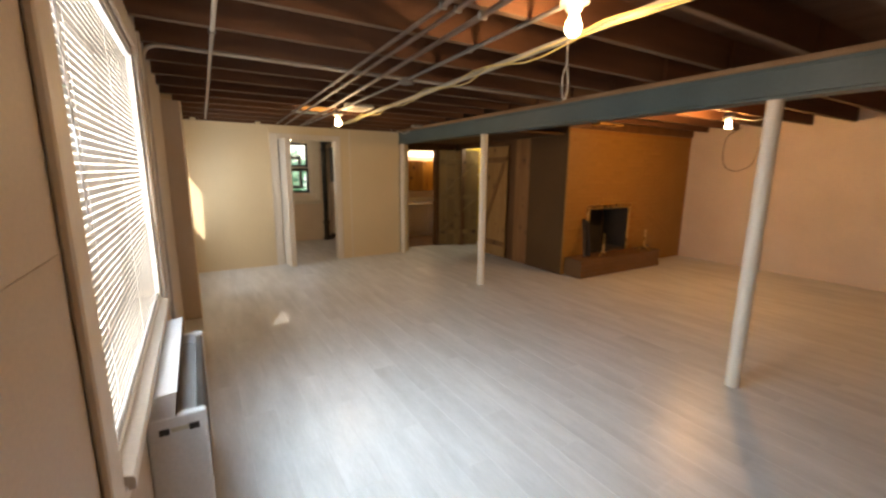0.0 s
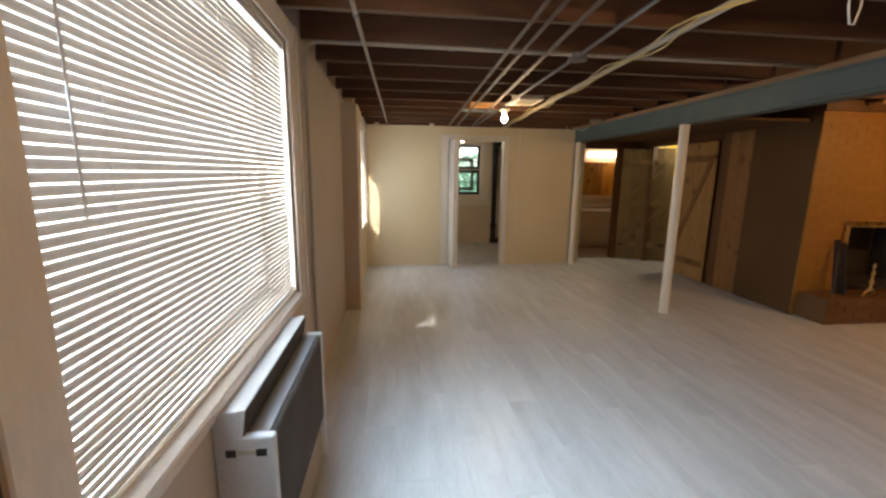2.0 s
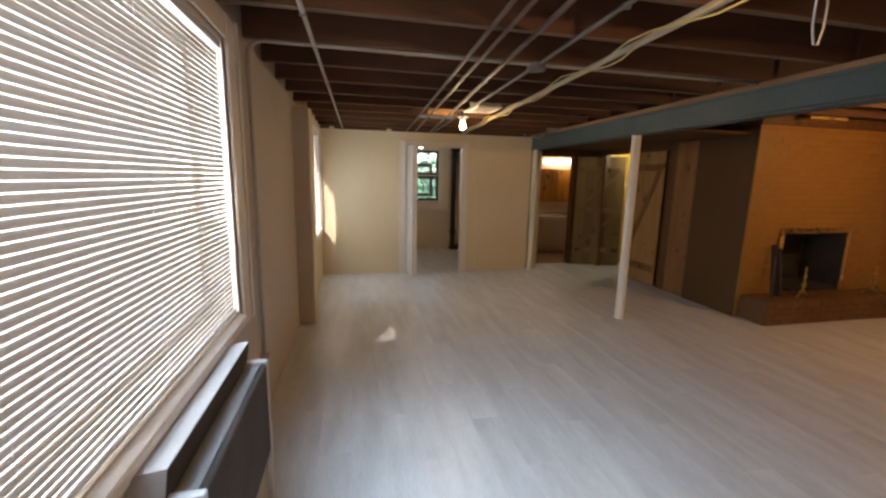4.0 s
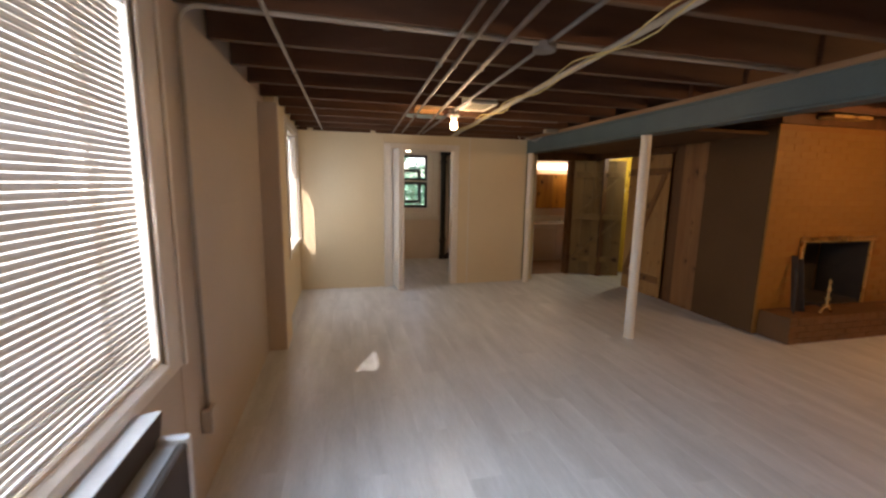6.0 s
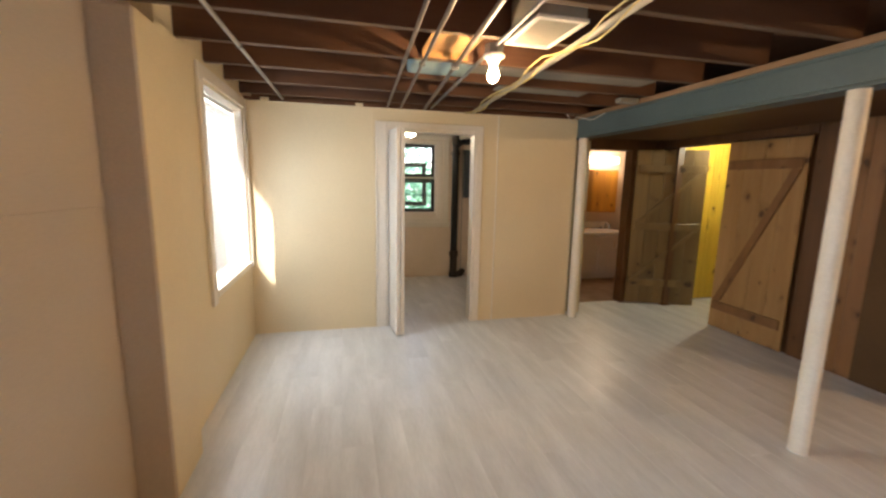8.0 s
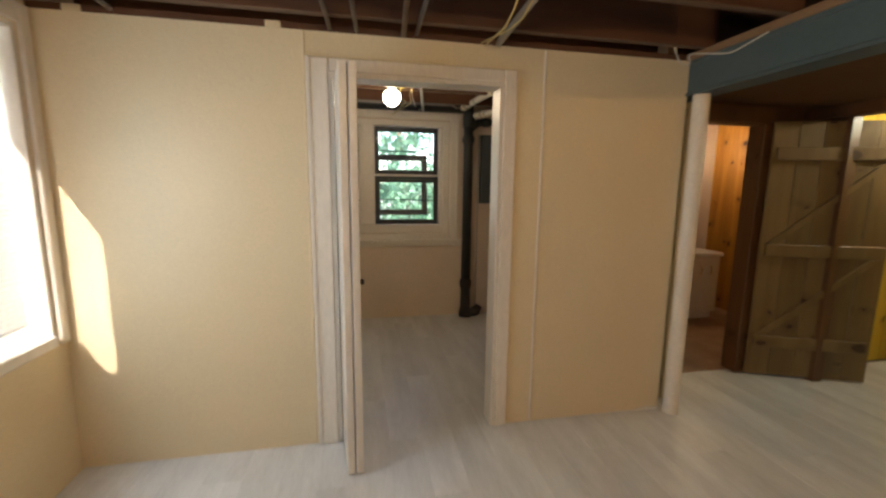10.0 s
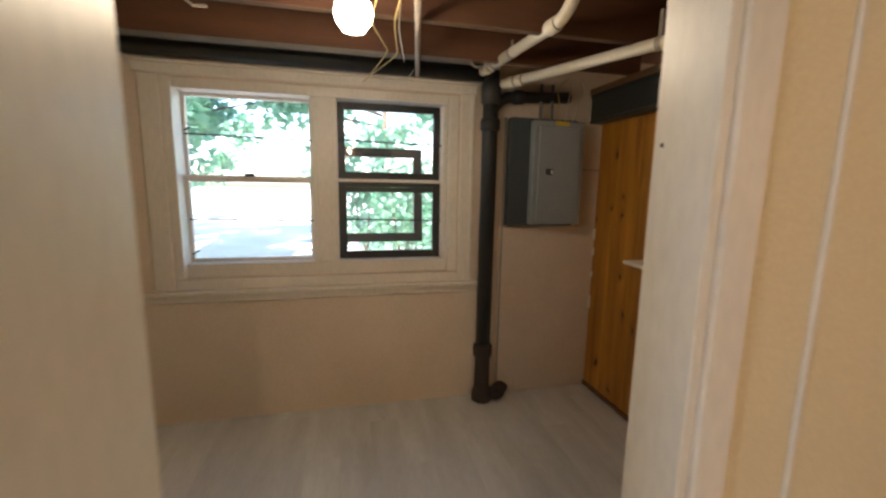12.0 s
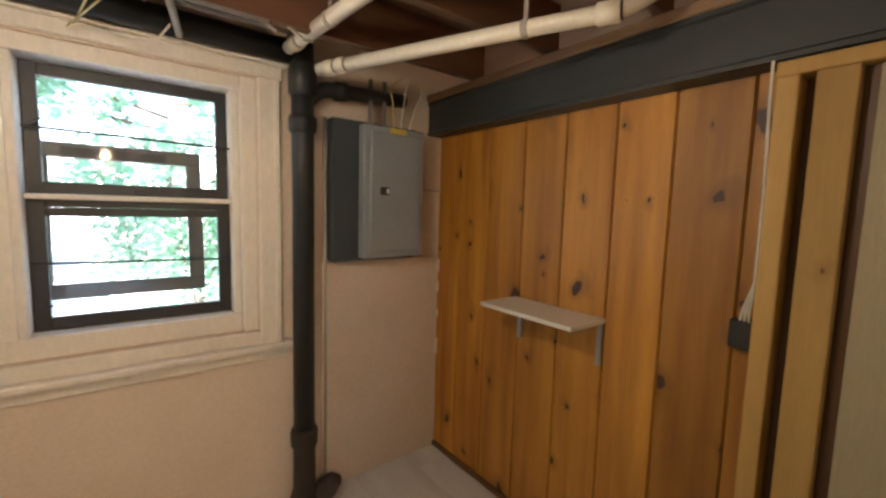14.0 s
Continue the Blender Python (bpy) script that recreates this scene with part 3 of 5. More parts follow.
part("hinge", box(OX0 + 0.0185, OX0 + 0.021, YF + 0.05, YF + 0.085, 0.92, 1.0, 0.001), BRASS, d1, "small brass hinge")
part("screw_hole", box(OX1 - 0.0195, OX1 - 0.0185, YF + 0.094, YF + 0.101, 1.577, 1.584), BLACK, d1)

bif = thing("bifold_door", (1.0, YF, 0), "off-white folded bifold door standing open at the doorway", "door")
for k, off in enumerate((0.038, 0.080)):
    bm = box(-0.0175, 0.0175, -0.34, 0.0, 0.012, 1.94, 0.003)
    bm.transform(pose(OX0 + off, YF + 0.03, 0, 0, 0, 6))
    part("leaf", bm, TRIM, bif)
bm = lathe([(0.012, 0), (0.016, 0.008), (0.010, 0.02), (0.017, 0.03), (0.012, 0.042)], (0, 0, 0), 12)
bm.transform(pose(OX0 + 0.108, YF - 0.06, 0.92, 0, 90, 6))
part("knob", bm, RUSTIRON, bif, "small dark metal knob", True)
structure("batten", box(2.085, 2.099, YF - 0.008, YF - 0.0005, 0.0, 2.14, 0.003), TRIM, "thin off-white batten covering a panel seam", "batten")
structure("batten", box(0.842, 0.854, YF - 0.006, YF - 0.0005, 0.0, 2.14, 0.002), CREAM, "thin cream batten covering a panel seam", "batten")

# ---- chimney and fireplace ----
chim = thing("chimney_breast", (5.9, 4.4, 0), "wide ochre painted brick chimney breast with a fireplace", "chimney", kind="structure")
CX0, CX1, CY = 4.36, 7.40, 3.95
FX0, FX1, FZ0, FZ1 = 4.87, 5.78, 0.30, 0.95
part("chimney_core", wall_with_hole("y", CY + 0.0055, CY + 0.45, CX0 + 0.008, CX1 + 0.02, -0.012, 2.10, [(FX0, FX1, FZ0, FZ1)]), MORTAR, chim)
part("chimney_side", box(CX0, 4.40, CY + 0.02, 4.72, -0.012, 2.10), BROWN, chim, "brown painted chimney side")
part("chimney_back", box(CX0 + 0.05, CX1 + 0.02, CY + 0.46, 4.71, -0.012, 2.10), SOOT, chim)
part("chimney_cap", box(CX0 - 0.01, CX1 + 0.02, CY - 0.02, 4.72, 2.102, CEIL + 0.19, 0.002), PINE_DARK, chim, "dark board above the chimney")
# pale board added to paint in the lit patch above the chimney
structure("joist_filler", box(4.78, 5.28, CY - 0.16, CY - 0.022, 2.155, 2.185, 0.003), STUD, "pale board standing in for a patch of light above the chimney", "board")
# firebox lining
fb = bmesh.new()
box(FX0 + 0.02, FX1 - 0.02, CY + 0.44, CY + 0.455, FZ0, FZ1, bm=fb)
part("firebox_back", fb, SOOT, chim)

HEARTHB = material("brown_painted_brick", (0.17, 0.078, 0.026), (0.13, 0.06, 0.02), rough=0.5, scale=4, fine=60, bump=0.25)
hearth = thing("hearth", (5.35, 3.78, 0), "low brown brick hearth in front of the fireplace", "hearth", kind="structure")
part("hearth_block", box(4.42, 6.29, 3.645, CY + 0.01, -0.01, 0.247, 0.004), HEARTHB, hearth)
for i in range(9):
    a = 4.415 + i * 0.2095
    for z in (0.004, 0.066, 0.128, 0.189):
        off = 0.10 if z in (0.066, 0.189) else 0
        x0, x1 = max(4.413, a - off), min(6.295, a + 0.2 - off)
        part("brick", box(x0, x1, 3.635, 3.66, z, z + 0.056, 0.003), HEARTHB, hearth)
for i in range(18):
    a = 4.413 + i * 0.1048
    part("brick", box(a, a + 0.098, 3.637, CY - 0.004, 0.248, 0.265, 0.003), HEARTHB, hearth)

fs = thing("fireplace_surround", (5.32, CY, 0.2), "brass framed fireplace opening with black lining", "fireplace")
bm = bmesh.new()
for a, b, c, d in ((FX0 - 0.045, FX0, 0.268, FZ1 + 0.045), (FX1, FX1 + 0.045, 0.268, FZ1 + 0.045), (FX0, FX1, FZ1, FZ1 + 0.045)):
    box(a, b, CY - 0.03, CY - 0.002, c, d, 0.004, bm=bm)
part("frame", bm, BRASS, fs, "worn brass frame")
part("hood", prism([(CY - 0.055, FZ1 + 0.02), (CY - 0.03, FZ1 + 0.055), (CY - 0.002, FZ1 + 0.055), (CY - 0.002, FZ1 + 0.031), (CY - 0.031, FZ1 + 0.02)], "x", FX0 - 0.04, FX1 + 0.04), BRASS, fs)
bm = bmesh.new()
for a, b in ((FX0 + 0.001, FX0 + 0.012), (FX1 - 0.012, FX1 - 0.001)):
    box(a, b, CY - 0.02, CY + 0.43, 0.268, FZ1 - 0.001, bm=bm)
box(FX0 + 0.013, FX1 - 0.013, CY - 0.02, CY + 0.43, FZ1 - 0.012, FZ1 - 0.001, bm=bm)
part("lining", bm, SOOT, fs, "sooty black lining")
part("firebox_floor", box(FX0 + 0.013, FX1 - 0.013, CY - 0.003, CY + 0.43, 0.2675, 0.302), SOOT, fs)


def andiron(x, y, turn=0):
    t = thing("andiron", (0, 0, 0), "turned brass andiron standing on the hearth", "andiron", "andirons")
    part("column", lathe([(0.030, 0.05), (0.034, 0.06), (0.016, 0.08), (0.012, 0.11), (0.026, 0.14), (0.012, 0.165), (0.010, 0.21), (0.022, 0.235),
                          (0.010, 0.255), (0.008, 0.29), (0.016, 0.305), (0.012, 0.325), (0.004, 0.34)], (0, 0, 0), 14), BRASS, t, smooth=True)
    for s in (-1, 1):
        part("foot", tube(bend([(0, 0, 0.055), (s * 0.05, 0, 0.05), (s * 0.085, 0, 0.0)], 0.03), [0.010] * 7 + [0.014], 8), BRASS, t, smooth=True)
    part("log_bar", box(-0.009, 0.009, 0.0, 0.22, 0.045, 0.063, 0.002), BLACK, t, "black iron bar")
    t.matrix_basis = pose(x, y, 0.266, 0, 0, turn)
    return t


a1 = andiron(5.0, 3.74, 6)
copy_thing(a1, pose(5.98, 3.72, 0.266, 0, 0, -70))

SCREENBROWN = material("dark_brown_iron", (0.045, 0.026, 0.014), (0.03, 0.018, 0.01), rough=0.7)
screen = thing("fire_screen", (4.74, 3.90, 0.266), "folded black fire screen leaning on the chimney", "fire screen")
for k in range(2):
    bm = box(-0.006, 0.006, -0.03, 0.03, 0.0, 0.56 - 0.03 * k, 0.003)
    bm.transform(pose(4.70 + 0.05 * k, 3.82 - 0.03 * k, 0.268, -8, 4 - 3 * k, 12))
    part("screen_leaf", bm, SCREENBROWN, screen)
bm = tube([(4.58, 3.74, 0.268), (4.75, 3.90, 0.78)], 0.009, 8)
part("rod", bm, BLACK, screen)

# ---- board doors, closet, bathroom ----
def board_door(name, width, height, boards, label, ledges, wood, face):
    """A ledged and braced door in its own frame: hinge edge at x=0, front face towards -y."""
    t = thing(name, (0, 0, 0), label, "door")
    w = width / boards
    for i in range(boards):
        part("board", box(i * w + 0.001, (i + 1) * w - 0.001, 0.0, 0.02, 0.012, height, 0.003), face, t)
    for z in ledges:
        part("ledge", box(0.03, width - 0.03, -0.02, -0.0005, z - 0.045, z + 0.045, 0.004), wood, t, "ledge board")
    for lo, hi in zip(ledges, ledges[1:]):
        a, b = (0.07, lo + 0.05), (width - 0.07, hi - 0.05)
        d = Vector((b[0] - a[0], b[1] - a[1])).normalized()
        p = Vector((-d.y, d.x)) * 0.042
        bm = prism([(a[0] + p.x, a[1] + 0.045 - 0.045), (a[0] - p.x, a[1]), (b[0] - p.x, b[1]), (b[0] + p.x, b[1])], "y", -0.019, -0.0005)
        part("brace", bm, wood, t, "diagonal brace board")
    return t


closet_door = board_door("closet_door", 0.75, 1.905, 4, "knotty pine closet door with a brown Z brace, standing open", (0.25, 1.685), BRACE, PINE_DOOR)
closet_door.matrix_basis = pose(4.335, 5.985, 0, 0, 0, -90)
bath_door = board_door("bathroom_door", 0.80, 1.895, 5, "olive brown knotty board door standing open, with diagonal braces", (0.28, 0.98, 1.67), PINE_SHADED, PINE_SHADED)
bath_door.matrix_basis = pose(3.995, 6.90, 0, 0, 0, -22)

bf = thing("door_frame_2", (3.6, 6.95, 0), "dark stained wood frame of the bathroom doorway", "door frame", kind="structure")
part("post", box(3.945, 4.03, 6.93, 7.06, 0.0, 1.93, 0.004), PINE_DARK, bf)
part("post", box(3.22, 3.305, 6.93, 7.06, 0.0, 1.93, 0.004), PINE_DARK, bf)
part("head", box(3.20, 4.40, 6.925, 6.959, 1.885, 2.004, 0.004), PINE_DARK, bf)
cf = thing("door_frame_3", (4.40, 6.3, 0), "dark stained wood frame of the closet doorway", "door frame", kind="structure")
part("post", box(4.375, 4.399, 5.07, 5.215, 0.0, 2.003, 0.004), PINE_DARK, cf)
part("head", box(4.372, 4.399, 5.216, 6.92, 1.925, 2.003, 0.004), PINE_DARK, cf)
for k in range(3):
    part("wall_board", box(4.368, 4.397, 4.725 + 0.115 * k, 4.838 + 0.115 * k, 0.0, 2.0, 0.004), BRACE, cf, "brown knotty pine board")
# closet lining boards
for k in range(9):
    part("lining_board", box(4.49 + 0.112 * k, 4.60 + 0.112 * k, 6.925, 6.949, 0.0, 2.0, 0.004), PINE_YELLOW, cf, "yellow varnished pine board")

vanity = thing("bathroom_vanity", (4.9, 8.35, 0), "white vanity cabinet with a basin top", "vanity")
part("body", box(3.92, 4.92, 8.12, 8.70, 0.09, 0.70, 0.003), VANITY, vanity)
part("plinth", box(3.94, 4.90, 8.16, 8.70, 0.005, 0.089), VANITY, vanity)
part("countertop", box(3.90, 4.935, 8.09, 8.715, 0.701, 0.745, 0.01, seg=2), PORCELAIN, vanity, "white glossy top")
part("backsplash", box(3.90, 4.935, 8.70, 8.735, 0.746, 0.86, 0.006), PORCELAIN, vanity)
for k in range(-1, 1):
    dr = part("door", box(4.40 + 0.45 * k, 4.83 + 0.45 * k, 8.10, 8.119, 0.12, 0.67, 0.004), VANITY, vanity)
    part("handle", tube(bend([(4.78 + 0.12 * k, 8.10, 0.60), (4.78 + 0.12 * k, 8.075, 0.60), (4.78 + 0.12 * k, 8.075, 0.52), (4.78 + 0.12 * k, 8.10, 0.52)], 0.01), 0.005, 6), BRASS, dr, "small brass pull")
fc = thing("basin_faucet", (4.82, 8.55, 0.745), "small chrome basin faucet on the vanity", "faucet")
part("spout", tube(bend([(4.82, 8.58, 0.746), (4.82, 8.58, 0.84), (4.82, 8.46, 0.82)], 0.03), 0.011, 8), ALU, fc, smooth=True)
for s in (-1, 1):
    part("tap", lathe([(0.014, 0), (0.014, 0.02), (0.022, 0.03), (0.018, 0.05)], (4.82 + 0.08 * s, 8.58, 0.746), 10), ALU, fc, smooth=True)
cab = thing("medicine_cabinet", (4.95, 8.65, 1.0), "honey brown wooden wall cabinet in the bathroom", "cabinet")
part("body", box(4.05, 5.00, 8.60, 8.735, 1.02, 1.72, 0.004), PINE, cab)
for k in range(2):
    part("door", box(4.055 + 0.473 * k, 4.522 + 0.473 * k, 8.58, 8.599, 1.03, 1.71, 0.004), PINE, cab)
# glowing bar added to paint in the brightly lit upper bathroom wall
bl = thing("bathroom_light", (4.9, 8.66, 1.85), "glowing bar standing in for the lit upper bathroom wall", "lamp")
part("shade", box(4.22, 5.02, 8.62, 8.735, 1.82, 1.93, 0.02, seg=2), BATHGLOW, bl)
bl.children[0].visible_shadow = False
lamp("bathroom_lamp", "POINT", BULB_WATTS["bath"], (1.0, 0.78, 0.52), (4.8, 8.40, 1.90), radius=0.08)

# closet bulb
cb = thing("closet_bulb", (4.95, 6.30, 2.0), "bare lit bulb in the closet", "light bulb")
part("socket", lathe([(0.05, 0.07), (0.05, 0.09), (0.028, 0.095), (0.028, 0.13)], (4.95, 6.30, 2.0), 16), PORCELAIN, cb)
g = part("bulb", lathe([(0.004, -0.035), (0.022, -0.028), (0.031, -0.005), (0.028, 0.02), (0.015, 0.05), (0.013, 0.07)], (4.95, 6.30, 2.0), 16), BULBGLOW, cb, smooth=True)
g.visible_shadow = False
structure("closet_ceiling", box(4.48, 5.50, 4.72, 6.95, 2.131, 2.15), PINE_DARK, "dark closet ceiling", "ceiling")
lamp("closet_lamp", "POINT", BULB_WATTS["closet"], (0.95, 1.0, 0.78), (4.95, 6.30, 2.0), radius=0.03)
sw = thing("porcelain_socket", (4.93, 6.92, 1.42), "white round porcelain fixture on the closet wall", "fixture")
bm = lathe([(0.045, 0), (0.045, 0.01), (0.03, 0.02), (0.03, 0.05), (0.02, 0.055)], (0, 0, 0), 18)
bm.transform(pose(4.93, 6.924, 1.42, 90, 0, 0))
part("body", bm, PORCELAIN, sw, smooth=True)

# ---- bulbs on the ceiling ----
def ceiling_bulb(name, x, y, zb, label, cord=0.0, globe=False, watts=5.0, colour=WARM):
    """A porcelain holder on a box under the joists, a lit bulb, and a pull cord."""
    t = thing(name, (x, y, zb), label, "light bulb")
    part("box", lathe([(0.05, 0.09), (0.052, 0.11), (0.052, CEIL - zb - 0.001)], (x, y, zb), 8), GALV, t, "octagonal metal box")
    part("holder", lathe([(0.024, 0.045), (0.034, 0.055), (0.034, 0.068), (0.057, 0.076), (0.058, 0.0895)], (x, y, zb), 22), PORCELAIN, t, "white porcelain holder", True)
    if globe:
        prof = [(0.004, -0.065), (0.035, -0.055), (0.056, -0.028), (0.062, 0.0), (0.056, 0.026), (0.036, 0.043), (0.028, 0.0445)]
    else:
        prof = [(0.004, -0.048), (0.018, -0.044), (0.029, -0.028), (0.031, -0.010), (0.024, 0.014), (0.015, 0.034), (0.014, 0.0445)]
    g = part("bulb", lathe(prof, (x, y, zb), 20), GLOBEGLOW if globe else BULBGLOW, t, "glowing glass", True)
    g.visible_shadow = False
    if cord:
        loop = [(x - 0.03, y, zb + 0.05), (x - 0.022, y, zb - cord * 0.55)]
        loop += [(x - 0.022 + 0.017 * math.sin(a), y + 0.004, zb - cord * 0.55 - cord * 0.22 * (1 - math.cos(a))) for a in (0.5, 1.2, 2.0, 2.8, 3.5, 4.3, 5.1, 5.8)]
        loop += [(x - 0.022, y, zb - cord * 0.55)]
        part("pull_cord", tube(loop, 0.0026, 6), WHITEWIRE, t, "white looped pull cord")
    lamp(name + "_light", "POINT", watts, colour, (x, y, zb - 0.01), radius=0.05 if globe else 0.028)
    return t


ceiling_bulb("ceiling_bulb", 1.222, 1.10, 2.08, "bare lit bulb in a porcelain holder with a looped pull cord", 0.30, watts=BULB_WATTS["near"], colour=(1.0, 0.60, 0.28))
ceiling_bulb("ceiling_bulb", 1.345, 4.73, 2.04, "bare lit bulb in a porcelain holder under the joists", 0.0, watts=BULB_WATTS["far"])
ceiling_bulb("ceiling_bulb", 5.2, 2.35, 2.05, "bare lit bulb in a porcelain holder near the fireplace", 0.0, watts=BULB_WATTS["right"], colour=(1.0, 0.52, 0.17))
ceiling_bulb("globe_bulb", 1.337, 7.50, 2.045, "large round lit globe bulb in the utility room", 0.0, globe=True, watts=BULB_WATTS["utility"], colour=(1.0, 0.80, 0.55))

# ---- pipes and wires under the joists ----
def run(name, pts, r, mat, label, category, r_bend=0.06, sides=10, clips=()):
    t = thing(name, pts[0], label, category)
    part("pipe", tube(bend(pts, r_bend) if len(pts) > 2 else pts, r, sides), mat, t, smooth=True)
    for c in clips:
        part("strap", box(c[0] - r * 1.6, c[0] + r * 1.6, c[1] - 0.009, c[1] + 0.009, c[2] - r * 1.25, c[2] + r * 1.25, 0.002), GALV, t)
    return t


PZ = CEIL - 0.012
YE = YF - 0.003
run("conduit", [(-0.065, YB, PZ), (0.047, YE, PZ)], 0.0105, WHITEPIPE, "thin pale conduit strapped under the joists", "conduit", clips=[(-0.043 + 0.0137 * y, y, PZ) for y in (0.93, 2.32, 3.71, 5.1)])
for x0, x1, r in ((0.675, 0.975, 0.0105), (0.715, 1.10, 0.0105), (0.785, 1.33, 0.013)):
    run("water_pipe", [(x0, YB, PZ - 0.012), (x1, YE, PZ - 0.012)], r, DULLPIPE, "thin dull metal water pipe under the joists", "pipe",
        clips=[(x0 + (x1 - x0) * (y - YB) / (YE - YB), y, PZ - 0.012) for y in (1.4, 3.24, 5.1)])
run("conduit", [(1.11, YB, PZ), (1.222, 1.10, PZ), (1.297, 2.80, PZ), (1.345, 4.73, PZ), (1.395, YE, PZ)], 0.0105, GALV, "galvanised conduit feeding the ceiling bulbs", "conduit", clips=[(1.262, 1.9, PZ), (1.322, 3.8, PZ), (1.368, 5.6, PZ)])
run("painted_pipe", [(1.375, YB, PZ - 0.012), (1.825, YE, PZ - 0.012)], 0.017, GREYPIPE, "pale painted pipe running the length of the ceiling", "pipe", sides=14)
run("conduit", [(XL + 0.02, 2.77, 0.42), (XL + 0.02, 2.77, PZ), (1.30, 2.79, PZ), (2.3, 2.79, PZ), (2.95, 2.80, PZ)], 0.0105, WHITEPIPE,
    "pale painted conduit rising up the wall and crossing the ceiling", "conduit", 0.09, clips=[(0.5, 2.79, PZ), (0.9, 2.79, PZ)])
ob = thing("outlet_box", (XL + 0.02, 2.77, 0.33), "small painted outlet box at the foot of the conduit", "outlet")
part("box", box(XL + 0.001, XL + 0.045, 2.735, 2.805, 0.31, 0.425, 0.006), SHADEWALL, ob)
part("cover", box(XL + 0.0455, XL + 0.05, 2.73, 2.81, 0.305, 0.43, 0.002), SHADEWALL, ob)
jb = thing("junction_box", (1.297, 2.81, CEIL), "round galvanised junction box under a joist", "junction box")
part("box", lathe([(0.05, -0.035), (0.058, -0.03), (0.058, -0.001)], (1.297, 2.81, CEIL), 10), GALV, jb)
part("cover", lathe([(0.02, -0.042), (0.055, -0.040), (0.06, -0.0355)], (1.297, 2.81, CEIL), 16), GALV, jb)


def wavy(x0, y0, x1, y1, z, amp, waves, seed, sag=0.0):
    rnd = random.Random(seed)
    ph = rnd.random() * 6
    out = []
    for k in range(int(waves * 6) + 1):
        f = k / (waves * 6)
        out.append((x0 + (x1 - x0) * f + amp * math.sin(ph + f * waves * 6.28), y0 + (y1 - y0) * f, z + amp * 0.4 * math.sin(ph * 2 + f * waves * 9) - sag * abs(math.sin(f * waves * 3.14))))
    return out


for k in range(2):
    t = thing("cable", (1.6, 2.0, PZ), "yellow electric cable tied along the ceiling pipe", "cable", "yellow cables")
    part("sheath", tube(wavy(1.315 + 0.03 * k, YB, 1.745 + 0.03 * k, YF - 0.01, PZ - 0.024 - 0.012 * k, 0.024, 9, 5 + k, 0.02), 0.0045, 6), WIRE, t, smooth=True)
cable = thing("hanging_cable", (7.38, 3.1, 2.1), "brown cable hanging in a loop against the wall", "cable")
part("sheath", tube(bend([(7.33, 3.15, CEIL + 0.03), (7.37, 3.38, 2.10), (7.40, 3.42, 1.80), (7.405, 3.36, 1.58), (7.405, 3.18, 1.52), (7.405, 2.97, 1.62), (7.40, 2.90, 1.90), (7.37, 2.87, 2.13), (7.3, 2.78, CEIL + 0.02)], 0.09, 6), 0.007, 6), BROWNWIRE, cable, smooth=True)
for k, pts in enumerate(([(5.2, 2.35, 2.165), (5.35, 2.5, 2.11), (5.5, 2.45, 2.16), (5.7, 2.3, 2.12), (5.9, 2.2, CEIL - 0.002)],
                         [(2.80, 6.50, CEIL - 0.002), (2.86, 6.52, 2.10), (2.92, 6.50, 2.09), (2.90, 6.52, 2.16), (2.965, 6.3, 2.10), (2.96, 6.1, 2.135)])):
    c = thing("loose_wire", pts[0], "loose white wire end hanging at the beam" if k else "loose white wire beside the bulb", "wire")
    part("sheath", tube(bend(pts, 0.04), 0.004, 6), WHITEWIRE, c, smooth=True)

# oddments between the joists
vent = thing("ceiling_register", (1.5, 4.47, 2.16), "cream painted metal register set between the joists", "vent")
bm = bmesh.new()
for a, b, c, d in ((1.375, 1.625, 4.285, 4.31), (1.375, 1.625, 4.64, 4.665), (1.375, 1.40, 4.311, 4.639), (1.60, 1.625, 4.311, 4.639)):
    box(a, b, c, d, 2.163, 2.179, 0.003, bm=bm)
part("frame", bm, TRIM, vent)
for k in range(13):
    part("louver", box(1.401, 1.599, 4.314 + 0.025 * k, 4.334 + 0.025 * k, 2.168, 2.176, 0.002), CONCBLOCK, vent)
part("collar", box(1.385, 1.615, 4.295, 4.61, 2.181, DECKZ - 0.001), CONCBLOCK, vent)
fill = thing("duct_wrap", (1.1, 5.33, 2.2), "pale blue-green wrapped duct between the joists", "duct")
part("wrap", box(1.0, 1.42, 5.125, 5.53, 2.205, 2.30, 0.02, seg=2), DUCTBLUE, fill)
cbd = thing("cardboard_baffle", (1.2, 5.38, 2.2), "tan cardboard baffle stapled between the joists", "cardboard")
part("sheet", box(1.02, 1.30, 4.665, 5.07, 2.222, 2.228), CARDBOARD, cbd)
part("side", box(1.02, 1.30, 5.055, 5.067, 2.185, 2.2215), CARDBOARD, cbd)
part("flap", box(1.27, 1.31, 4.195, 4.20, 2.19, 2.36), CARDBOARD, cbd)
for x0, x1, y in ((1.43, 2.85, 5.33), (1.8, 2.6, 5.80)):
    b = thing("blocking_board", (x0, y, 2.2), "pale board laid between the joists", "board")
    part("board", box(x0, x1, y - 0.19, y + 0.18, 2.235, 2.25, 0.003), CONCBLOCK, b)
sc = thing("scrap_block", (2.85, 5.6, 2.2), "pale scrap of wood on the beam", "wood scrap")
part("block", box(2.78, 2.95, 5.62, 5.70, 2.142, 2.178, 0.004), CONCBLOCK, sc)

